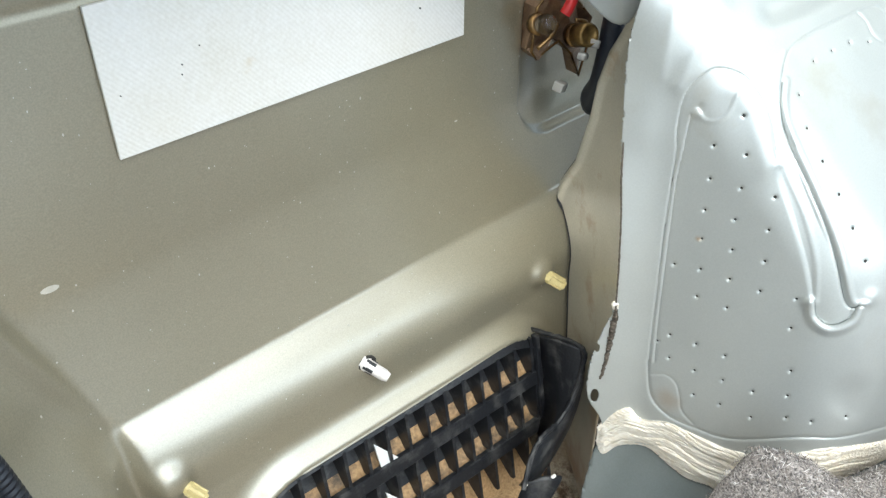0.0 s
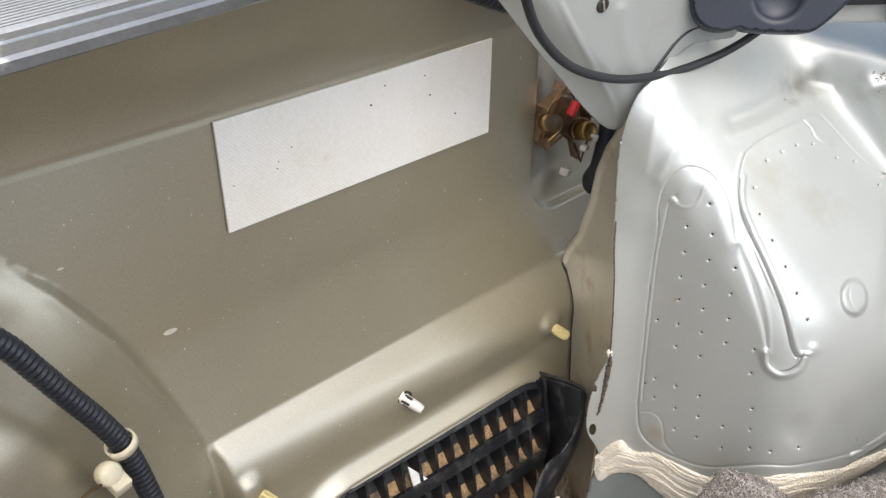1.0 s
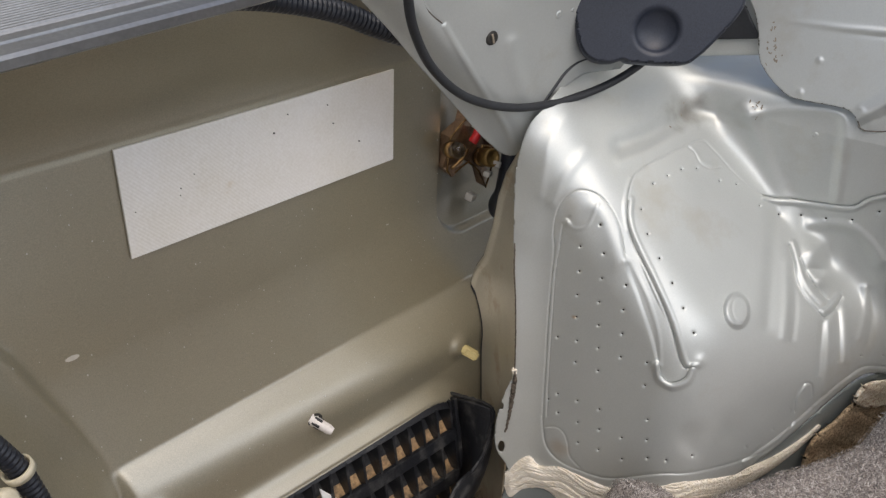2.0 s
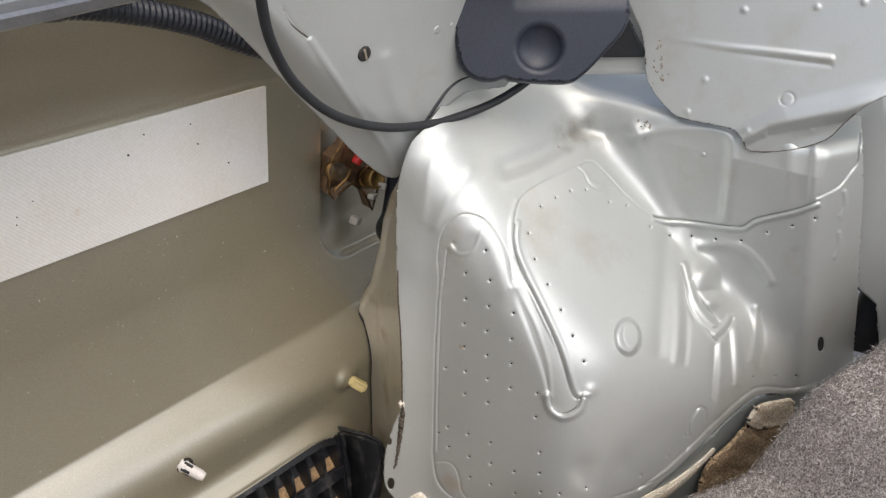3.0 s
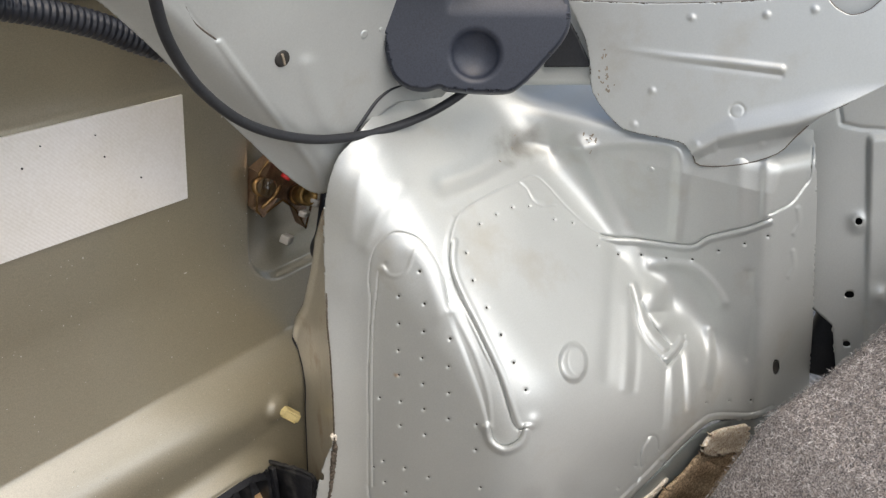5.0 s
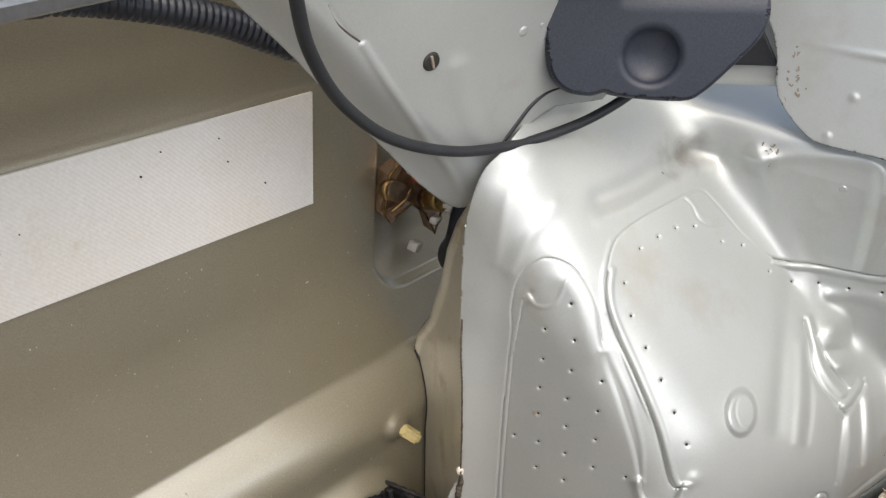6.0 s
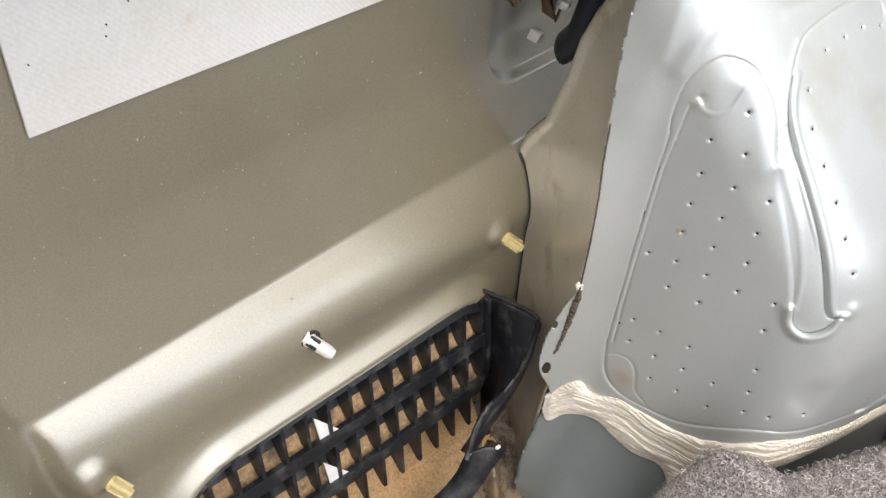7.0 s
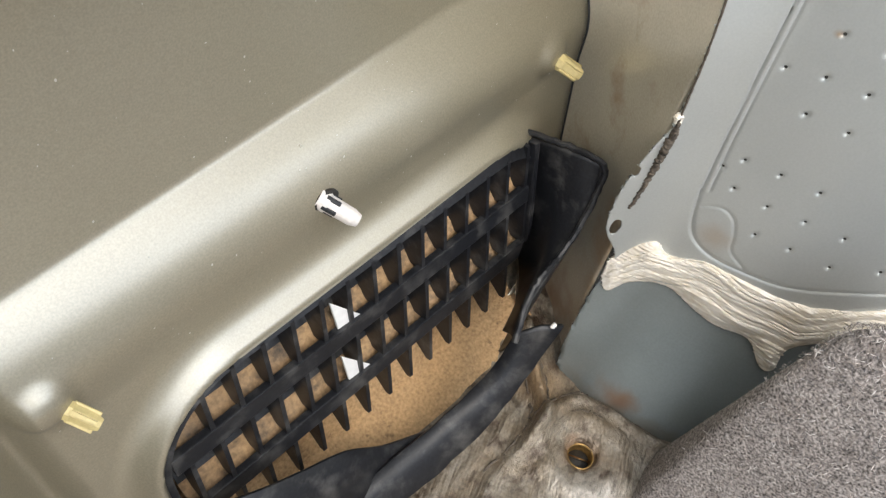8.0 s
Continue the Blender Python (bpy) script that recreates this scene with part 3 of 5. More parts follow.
    # press line between the upper flange and the crown
    r = r + bead([(562, 520), (566, 460), (578, 410), (607, 350), (662, 300), (740, 260)], 30, 0.0014)
    r = r + 0.005 * np.exp(-(np.hypot((u - 975) / 18, (v - 290) / 14)) ** 2)
    r = r + bead([(990, 285), (1060, 280), (1120, 285), (1140, 310), (1138, 370), (1132, 440)], 9, 0.0025)
    r = r - 0.0014 * step(1042, 1066, u) * step(1142, 1118, u) * step(285, 312, v) * step(450, 425, v)
    r = r + bead([(1240, 300), (1238, 420)], 14, 0.0015) + bead([(1285, 280), (1283, 400)], 8, 0.0018)
    for a, b in DOTS + TOP_DOTS if punched else ():
        e = np.hypot(u - a, v - b)
        r = r - 0.0020 * np.exp(-((e / 2.9) ** 2))
    for a, b in ((1334, 412), (1327, 484)):
        r = r + bead([(a + 2, b - 22), (a + 5, b), (a - 3, b + 20)], 4, 0.002)
    # soft unevenness of hand-finished metal
    r = r + 0.0006 * np.sin(u / 37 + 1.3 * np.sin(v / 53)) * np.sin(v / 61 + u / 90)
    return r


HOUSE_EDGE = [(700, 150), (660, 195), (615, 240), (580, 283), (556, 310), (543, 345), (535, 385), (532, 430), (535, 540), (543, 640), (549, 720), (552, 790),
              (540, 822), (528, 860), (522, 900), (526, 940), (548, 968), (570, 1000), (650, 1010), (760, 1030), (880, 1010), (985, 950), (1054, 891), (1128, 813), (1176, 766), (1206, 749), (1268, 746), (1330, 718), (1362, 690),
              (1362, 240), (1300, 205), (1100, 152), (985, 148), (900, 150), (800, 150)]
house_edge = curve2(HOUSE_EDGE, 3)
house_sheet = sheet("pressing", np.arange(518, 1368, 1.65), np.arange(140, 1036, 1.65), pressed(wheelhouse_field, 0.0, wheelhouse_relief), SILVER, wheel_house,
                    outline=lambda u, v: outline_distance(u, v, house_edge),
                    cuts=[lambda u, v: np.hypot((u - 1305) / 1.0, (v - 657) / 2.4) - 6, lambda u, v: np.hypot((u - 531) / 1.0, (v - 858) / 1.6) - 4.5, lambda u, v: np.hypot((u - 536) / 0.8, (v - 935) / 1.4) - 8])

# flat near-black discs in the pits stand for the shade inside them
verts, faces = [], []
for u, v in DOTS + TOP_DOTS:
    p, n = on_view(u, v, wheelhouse_field, float(wheelhouse_relief(np.array([u]), np.array([v]), False)[0]) + 0.0004)
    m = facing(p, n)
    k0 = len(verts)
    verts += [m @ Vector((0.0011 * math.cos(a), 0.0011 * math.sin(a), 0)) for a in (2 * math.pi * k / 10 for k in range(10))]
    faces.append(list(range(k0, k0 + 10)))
holes = from_arrays("punch_shade_discs", verts, faces, DARK, wheel_house, "flat dark discs painting the shade in rows of punched dots", smooth=False)
holes["kind"] = "stuff"

# skirt below the sealer
skirt_edge = curve2([(560, 985), (700, 975), (900, 965), (1080, 860), (1190, 760), (1320, 740), (1330, 900), (1150, 1250), (900, 1370), (640, 1330), (530, 1320), (532, 1220), (530, 1123), (545, 1030)], 3)
part_skirt = sheet("skirt", np.arange(512, 1340, 4.0), np.arange(740, 1380, 4.0), pressed(wheelhouse_field, -0.004), SKIRT, wheel_house, "blue-grey primed lower flank with rust at the foot",
                   outline=lambda u, v: outline_distance(u, v, skirt_edge))


# brushed seam sealer
def sealer_relief(u, v):
    d = outline_distance(u, v, sealer_edge)
    body = 0.004 * step(0, 12, -d)
    run = v - np.interp(u, [540, 590, 650, 720, 770, 860, 1000, 1100], [1000, 975, 985, 1015, 1035, 1015, 960, 880])
    wave = run + 4 * np.sin(u / 31) + 2.5 * np.sin(u / 13 + 1)
    strokes = 0.0007 * np.sin(wave / 0.95 + u / 90) * (0.55 + 0.45 * np.sin(u / 70 + wave / 5)) + 0.0006 * np.sin(wave / 2.1 + u / 60) + 0.0004 * np.sin(wave / 6 + u / 45)
    return body + strokes * step(0, 10, -d) + 0.004 * np.exp(-(np.hypot(u - 597, v - 975) / 24) ** 2)


sealer_edge = curve2([(548, 985), (566, 962), (592, 948), (612, 966), (650, 962), (700, 982), (748, 1000), (800, 1000), (860, 984), (960, 958), (1040, 918), (1096, 874), (1120, 850),
                      (1122, 856), (1100, 882), (1060, 922), (1000, 970), (900, 1030), (820, 1050), (775, 1072), (768, 1108), (752, 1106), (730, 1068), (690, 1056), (660, 1036), (625, 1010), (585, 1012), (560, 1030), (548, 1010)], 4)
sealer = sheet("seam_sealer", np.arange(540, 1130, 1.4), np.arange(840, 1115, 1.4), pressed(wheelhouse_field, -0.002, sealer_relief), SEALER, wheel_house, "cream brushed-on seam sealer with visible brush strokes",
               outline=lambda u, v: outline_distance(u, v, sealer_edge), thick=0.0015)

# shaggy insulation between the flank and the carpet
def shaggy(u, v):
    return 0.0009 * np.sin(u / 4.5 + 2 * np.sin(v / 9)) * np.sin(v / 5 + u / 14) + 0.0016 * np.sin(u / 15 + v / 8) + 0.0012 * np.sin(v / 5.5 + 1.5 * np.sin(u / 20))


for name, pts, mat, label in (("insulation_pad", [(1085, 1000), (1103, 893), (1150, 838), (1184, 803), (1250, 796), (1300, 790), (1300, 900), (1180, 1010)], INSULATION, "torn brown fibre insulation behind the carpet"),
                              ("insulation_end", [(1178, 802), (1188, 780), (1206, 766), (1238, 758), (1258, 757), (1254, 794), (1225, 804), (1198, 811)], FOAM, "pale crumbling folded end of the insulation")):
    rim_line = curve2(pts, 4)
    pad_sheet = sheet(name, np.arange(1030, 1310, 2.5), np.arange(745, 1015, 2.5), pressed(wheelhouse_field, 0.008 if mat is INSULATION else 0.013, shaggy), mat, outline=lambda u, v, rim_line=rim_line: outline_distance(u, v, rim_line), thick=0.003)
    tagged(pad_sheet, label, "insulation")

# ---- column between the quarter panel and the wheel house ----
def column_edge(z):
    """How far the column reaches from the wheel house flange towards the quarter panel at height z."""
    return np.interp(z, [0.0, 0.037, 0.085, 0.134, 0.184, 0.226, 0.255, 0.27, 0.301, 0.341, 0.368, 0.394, 0.424, 0.456], [0.10, 0.10, 0.105, 0.11, 0.117, 0.130, 0.133, 0.128, 0.106, 0.095, 0.093, 0.083, 0.061, 0.023])


def column_place(t, z):
    bow = 0.004 * np.sin(np.clip(t / 0.12, 0, 1) * math.pi) - 0.003 * np.exp(-((t - column_edge(z) + 0.004) / 0.004) ** 2)
    return np.stack([0.3805 + 0.49 * t + 0.87 * bow + 0.009 * step(0.27, 0.42, z), 0.2675 + 0.87 * t - 0.49 * bow, z], -1)


column = sheet("wall_column", np.arange(-0.002, 0.14, 0.002), np.arange(0.0, 0.462, 0.002), column_place, LIFTED_OLIVE, outline=lambda t, z: np.maximum(t - column_edge(z), 0.025 * step(0.36, 0.43, z) - 0.001 - t))
tagged(column, "dull olive metal column beside the wheel house, colour lifted against shade", "body panel", kind="structure")

# black tube along the joint paints the shadow line of its gap
bm = bmesh.new()
seam_path = []
scan = np.linspace(0.05, 0.135, 340)
for k in range(34):
    z = 0.300 - 0.006 * k
    q = column_place(scan, np.full(scan.shape, z))
    ahead = q[:, 1] > quarter_y(q[:, 0], q[:, 2]) - 0.0012
    t = min(float(scan[int(np.argmax(ahead))]) if ahead.any() else 1.0, float(column_edge(np.array(z))))
    seam_path.append(Vector(column_place(np.array(t), np.array(z))) + Vector((-0.0006, -0.0006, 0)))
tube(bm, spline(seam_path, 2), 0.0013, 8)
tagged(part("trim_seam_shade", bm, RUBBER, smooth=True), "black tube painting the shadow line between body panel and column", "seam", kind="structure")

# ---- gusset panel above the lamp ----
GUSSET = plane_field((0.35, 0.290, 0.50), (-0.10, -1, -0.11))


def gusset_relief(u, v):
    def bead(pts, width, height):
        return height * np.exp(-((line_distance(u, v, curve2(pts, 5)) / width) ** 2))

    r = bead([(350, 125), (400, 190), (460, 265), (510, 325), (528, 368)], 6, 0.0013) - bead([(290, 62), (318, 98), (345, 120)], 3, 0.0004)
    r = r + bead([(500, 160), (510, 200), (535, 250), (565, 290)], 17, 0.0022)
    fold = (u - 250) * 0.66 - (v - 130) * 0.75
    r = r - 0.022 * step(60, -30, fold)
    return r + 0.0005 * np.sin(u / 41) * np.sin(v / 33 + 1)


gusset_edge = curve2([(115, -150), (112, 25), (150, 62), (230, 130), (310, 205), (400, 285), (455, 335), (500, 366), (520, 372), (536, 368), (556, 330), (600, 262), (660, 215), (760, 170), (780, -150)], 3)
gusset = sheet("wall_gusset_panel", np.arange(105, 785, 2.4), np.arange(-152, 378, 2.4), pressed(GUSSET, 0.0, gusset_relief), SILVER,
               outline=lambda u, v: outline_distance(u, v, gusset_edge))
tagged(gusset, "silver painted gusset panel with a round bolt and pressed bead", "body panel", kind="structure")

# tapered black tube paints the shade in the gap under the gusset
bm = bmesh.new()
tube(bm, spline([on_view(u, v, GUSSET, 0.0012)[0] for u, v in ((556, 306), (570, 288), (586, 264), (602, 240), (620, 215), (642, 197), (668, 187))], 6), [0.0004 + 0.0013 * math.sin(math.pi * k / 36) for k in range(37)], 8)
part("edge_gap_shade", bm, RUBBER, gusset, "black tube painting the gap's shade above the wheel house")

for line, thick in (([(303, -30), (305, 20), (310, 45), (322, 60), (340, 61), (355, 50), (378, 55), (398, 58), (410, 70), (421, 77), (441, 72), (461, 58), (482, 46)], 0.00042), ([(292, 66), (304, 88), (322, 105), (345, 120)], 0.0006)):
    bm = bmesh.new()
    tube(bm, spline([on_view(u, v, GUSSET, 0.0002)[0] for u, v in line], 5), thick, 6)
    part("paint_crack", bm, BROWN_SEAL, gusset, "fine dark crack in the paint")

# ---- upper side panels ----
UPPER = plane_field((0.607, 0.12, 0.50), (-0.96, -0.20, 0.15))


def upper_relief(u, v):
    def bead(pts, width, height):
        return height * np.exp(-((line_distance(u, v, curve2(pts, 5)) / width) ** 2))

    r = bead([(1010, 118), (1060, 125), (1130, 136), (1210, 145), (1305, 157)], 5.5, 0.0017) * step(1000, 1240, u) - bead([(1120, 143), (1210, 155), (1305, 168)], 5, 0.0007) * step(1100, 1240, u) + 0.006 * step(40, 0, line_distance(u, v, [(1180, 300), (1235, 268), (1330, 245), (1440, 205), (1600, 130)])) * step(180, 240, v)
    r = r - 0.010 * step(-2, 22, (v - np.interp(u, [1150, 1200, 1330, 1440, 1600], [300, 272, 248, 212, 125])))
    for a, b in ((1090, 193), (1060, 250), (1155, 70), (1360, 58), (1280, 66), (1165, 284), (1275, 282), (1195, 292)):
        r = r + 0.0011 * np.exp(-(np.hypot(u - a, v - b) / 5) ** 2)
    e = np.hypot(u - 1233, v - 228)
    r = r - 0.0005 * np.exp(-((e - 12) / 2.2) ** 2)
    for a, b in ((1488, 112), (1502, 118), (1516, 124), (1530, 122), (1545, 116)):
        r = r + bead([(a, b - 50 + (a - 1516) * 0.3), (a + 6, b - 12), (a + 4, b)], 6, 0.0003)
    return r


upper_edge = curve2([(948, 44), (960, 40), (1100, 46), (1250, 43), (1366, 36), (1392, 54), (1420, 68), (1452, 58), (1498, 24), (1600, 18), (1700, 20), (1690, 70), (1600, 125), (1500, 175), (1440, 205), (1370, 238), (1330, 272), (1300, 300), (1240, 318), (1172, 320), (1158, 300), (1138, 280), (1065, 264), (1030, 248), (990, 195), (984, 140), (975, 100)], 3)
upper = sheet("wall_upper_panel", np.arange(940, 1705, 2.0), np.arange(10, 326, 2.0), pressed(UPPER, 0.004, upper_relief), SILVER,
              outline=lambda u, v: outline_distance(u, v, upper_edge))
tagged(upper, "silver reinforcement panel with a pressed rib, spot-welded over the pillar", "body panel", kind="structure")
# thin dark tubes paint the gap shadow along the panel's outline
bm = bmesh.new()
rim_line = upper_edge[:upper_edge.index(min(upper_edge, key=lambda q: abs(q[0] - 1600) + abs(q[1] - 18)))]
tube(bm, [on_view(u, v, UPPER, 0.0042)[0] for u, v in rim_line], 0.0006, 6)
part("edge_gap_shade", bm, BROWN_SEAL, upper, "thin dark tube painting the gap's shade round the edge")
bm = bmesh.new()
tube(bm, [on_view(u, v, UPPER, 0.0042)[0] for u, v in upper_edge[-12 * 3:]], 0.00045, 6)
part("edge_gap_shade", bm, BROWN_SEAL, upper, "thin dark tube painting the gap's shade round the edge")
behind_edge = [(700, -250), (1760, -250), (1760, 10), (1600, 120), (1440, 198), (1340, 232), (1300, 210), (1000, 180), (880, 180), (760, 180)]
behind = sheet("wall_side_panel", np.arange(695, 1765, 8.0), np.arange(-255, 240, 8.0), pressed(UPPER, -0.006, lambda u, v: 0.002 * np.sin(u / 120) * np.sin(v / 60)), SILVER,
               outline=lambda u, v: outline_distance(u, v, behind_edge))
tagged(behind, "plain silver painted inner side of the body", "body panel", kind="structure")

# a black sheet paints the shade in the gap between cover and panel
gap_edge = [(905, 152), (925, 110), (948, 70), (962, 96), (978, 130), (988, 152)]
gap = sheet("wall_gap_shade", np.arange(895, 995, 4.0), np.arange(60, 165, 4.0), pressed(UPPER, -0.002), RUBBER, outline=lambda u, v: outline_distance(u, v, gap_edge))
tagged(gap, "black sheet painting the shade in the gap beside the cover", "gap", kind="structure")

# ---- far side panel beyond the pillar ----
FAR = plane_field((0.735, 0.02, 0.35), (-0.97, -0.25, 0.0))


def far_relief(u, v):
    r = 0.004 * step(1452, 1462, u) * step(262, 275, v) - 0.004 * step(1512, 1530, u)
    for a, b in ((1441, 410), (1478, 535)):
        r = r + 0.004 * np.exp(-(np.hypot(u - a, v - b) / 14) ** 2)
    return r - 0.0015 * np.exp(-((line_distance(u, v, [(1405, 215), (1410, 245), (1440, 252), (1568, 262), (1700, 285)]) / 3) ** 2))


far_edge = [(1330, 130), (1760, -20), (1760, 900), (1430, 900), (1400, 585), (1362, 552), (1330, 545)]
far = sheet("wall_far_panel", np.arange(1325, 1765, 3.5), np.arange(-30, 905, 3.5), pressed(FAR, 0.0, far_relief), SILVER,
            outline=lambda u, v: outline_distance(u, v, far_edge),
            cuts=[lambda u, v: np.hypot(u - 1441, v - 410) - 6, lambda u, v: np.hypot((u - 1428) / 1.5, v - 533) - 6, lambda u, v: np.hypot((u - 1478) / 1.5, v - 535) - 4, lambda u, v: np.hypot((u - 1424) / 1.4, v - 616) - 5])
# added black sheet: hides the sky behind the holes and paints their shade
sheet("cavity_shade_sheet", np.arange(1325, 1765, 14.0), np.arange(-30, 905, 14.0), pressed(FAR, -0.03), RUBBER, far, "black sheet added behind the holes for their shade", outline=lambda u, v: outline_distance(u, v, far_edge))
tagged(far, "silver inner side panel with holes, beyond the pillar", "body panel", kind="structure")

# ---- pocket floor ----
def floor_place(x, y):
    z = 0.018 + 0.25 * np.maximum(y - 0.31, 0) + 0.0015 * np.sin(x * 50 + 9 * y) * np.sin(y * 40)
    r = np.hypot(x - 0.325, y - 0.207)
    z = z + 0.006 * np.exp(-(((r - 0.024) / 0.009) ** 2)) + 0.004 * np.exp(-(((r - 0.013) / 0.004) ** 2)) - 0.004 * np.exp(-((r / 0.012) ** 2))
    # folds of sheet and old sealant round the drain and up the foot of the column
    arch = line_distance(x, y, curve2([(0.300, 0.236), (0.3236, 0.2397), (0.338, 0.239), (0.351, 0.2345), (0.358, 0.2237), (0.3606, 0.2054), (0.3647, 0.180), (0.376, 0.160), (0.40, 0.12)], 4))
    inside = step(0.004, -0.004, x - np.interp(y, [0.10, 0.16, 0.18, 0.205, 0.224, 0.2345, 0.24], [0.41, 0.376, 0.3647, 0.3606, 0.358, 0.351, 0.33]))
    z = z + 0.009 * np.exp(-((arch / 0.0045) ** 2)) * (0.85 + 0.15 * np.sin(x * 160) * np.sin(y * 190))
    ridge = line_distance(x, y, curve2([(0.368, 0.292), (0.352, 0.2736), (0.338, 0.257), (0.325, 0.241), (0.3016, 0.236), (0.2685, 0.236), (0.22, 0.22)], 4))
    z = z + 0.011 * np.exp(-((ridge / 0.0050) ** 2)) * step(0.29, 0.33, x) + 0.004 * np.exp(-((ridge / 0.004) ** 2))
    for off, h in ((0.0095, 0.0032), (0.0165, 0.0024)):
        fold = np.abs(arch - off - 0.0015 * np.sin(x * 90 + off * 300))
        z = z + h * np.exp(-((fold / 0.0018) ** 2)) * inside
    for off, h in ((0.010, 0.0034), (0.019, 0.0026), (0.029, 0.0018)):
        fold = np.abs(ridge - off - 0.002 * np.sin(x * 70 + off * 200))
        z = z + h * np.exp(-((fold / 0.0020) ** 2)) * step(0.246, 0.256, y) * (1 - inside * step(0.25, 0.24, y))
    z = z + 0.10 * np.maximum(y - 0.262, 0) * step(0.31, 0.36, x) + 0.0006 * np.sin(x * 420 + 3 * np.sin(y * 260)) * np.sin(y * 380)
    return np.stack([x, y, z], -1)


floor = sheet("floor", np.arange(-0.32, 0.78, 0.003), np.arange(-0.20, 0.40, 0.003), floor_place, FLOOR, cuts=[lambda x, y: np.hypot(x - 0.325, y - 0.207) - 0.0085])
for line, thick in (([(0.312, 0.2445), (0.326, 0.2455), (0.342, 0.2435), (0.356, 0.236), (0.364, 0.2235), (0.367, 0.205), (0.371, 0.182), (0.381, 0.165)], 0.0011),
                    ([(0.346, 0.2765), (0.334, 0.262), (0.320, 0.2475), (0.300, 0.243), (0.270, 0.2435)], 0.0010),
                    ([(0.330, 0.2315), (0.343, 0.2285), (0.3505, 0.219), (0.3535, 0.204), (0.357, 0.186)], 0.0006),
                    ([(0.357, 0.270), (0.347, 0.255), (0.334, 0.246)], 0.0009)):
    bm = bmesh.new()
    rng = random.Random(len(line))
    run = [Vector(floor_place(np.array(q.x), np.array(q.y))) + Vector((rng.uniform(-1, 1), rng.uniform(-1, 1), -0.3)) * 0.0008 for q in spline([(a, b, 0) for a, b in line], 8)]
    tube(bm, run, [thick * rng.uniform(0.5, 1.4) for q in run], 6)
    part("crevice", bm, BROWN_SEAL, floor, "dark brown line along a fold of the floor")
tagged(floor, "dirty rust-stained metal floor of the side pocket with a drain hole", "floor", kind="structure")

# ---- carpet ----
AXIS_S, AXIS_W = np.array((0.865, -0.503)), np.array((-0.503, -0.865))


def carpet_place(s, w):
    """s runs along the raised back edge, w from it into the luggage floor."""
    q = s - 0.58 * np.maximum(w, 0) * step(0.22, 0.05, s)
    prof = np.interp(q, [-0.10, -0.034, -0.022, -0.012, 0.0, 0.015, 0.035, 0.06, 0.082, 0.11, 0.16, 0.21, 0.235, 0.25, 0.27, 0.32, 0.345, 0.40, 0.6],
                     [-0.02, -0.01, 0.07, 0.14, 0.200, 0.228, 0.220, 0.193, 0.181, 0.190, 0.204, 0.214, 0.224, 0.26, 0.303, 0.335, 0.355, 0.412, 0.50])
    z = prof - 0.02 * np.clip(w, 0, 1) - 7.0 * np.maximum(-w - 0.002, 0) - 0.012 * np.exp(-np.maximum(w, 0) / 0.006)
    z = z + 0.35 * np.clip(w, 0, 0.25) * step(0.0, 0.2, s) * 0.1
    z = z + 0.004 * np.sin(s * 60 + w * 20) * step(0.0, 0.05, w)
    jit = 0.0012 * np.sin(s * 2100 + w * 900) * np.sin(w * 1700 - s * 500)
    x = 0.350 + AXIS_S[0] * s + AXIS_W[0] * w
    y = 0.150 + AXIS_S[1] * s + AXIS_W[1] * w
    return np.stack([x, y, z + jit + 0.004], -1)


carpet = sheet("carpet", np.arange(-0.06, 0.52, 0.004), np.arange(-0.028, 0.34, 0.004), carpet_place, CARPET, thick=-0.006)
fibres("pile", carpet_place, -0.05, 0.50, -0.008, 0.22, 80000, 0.0052, 0.00042, FELT_FIBRE, carpet, 3, 0.7)
tagged(carpet, "rumpled grey-brown felt carpet folded against the wheel house", "carpet")


def fleece_place(u, v):
    z = 0.560 - 0.10 * np.maximum(u + 0.02, 0) - 3.2 * np.maximum(u - 0.0, 0) ** 2 - 6.0 * np.maximum(-v - 0.004, 0) ** 1.15 - 0.20 * np.maximum(v, 0) - 1.5 * np.maximum(v - 0.02, 0) ** 1.3 - 0.6 * np.maximum(-u - 0.06, 0)
    z = z + 0.0012 * np.sin(u * 210 + v * 90) * np.sin(v * 170 - u * 60)
    return np.stack([-0.079 + 0.80 * u - 0.60 * v, 0.08 - 0.60 * u - 0.80 * v, z], -1)


fleece = sheet("carpet_edge", np.arange(-0.16, 0.13, 0.003), np.arange(-0.05, 0.08, 0.003), fleece_place, FLEECE, thick=-0.005)
fibres("pile", fleece_place, -0.14, 0.12, -0.03, 0.06, 42000, 0.0060, 0.00014, FLEECE_FIBRE, fleece, 5, 0.6)
tagged(fleece, "pale fuzzy folded edge of the luggage carpet", "carpet")

# invented panel, out of view: props the carpet edge and shades the pocket
bm = bmesh.new()
box(bm, (0.12, 0.018, 0.53), Matrix.Translation((-0.079 - 0.05, 0.08 + 0.03, 0.265)) @ pose(-0.008, -0.010, 0, 0, 0, -36.87), 0.004)
tagged(part("wall_edge_prop", bm, CARPET, smooth=False), "unseen grey-brown panel added to prop the carpet edge and block light", "lining", kind="structure")

# ---- vent ----
GRID_SLOPE = 0.193


def grid_y(z):
    return 0.337 - GRID_SLOPE * (0.175 - z)


vent = thing("air_vent", "black plastic body vent with louvre ribs and dusty tan flaps", "air vent", at=(0.254, 0.33, 0.03))
base = Matrix.Translation(-Vector(vent.location))


def vent_part(name, bm, mat, label="", parent=None, smooth=False):
    bmesh.ops.transform(bm, matrix=base, verts=bm.verts)
    return part(name, bm, mat, parent or vent, label, smooth)


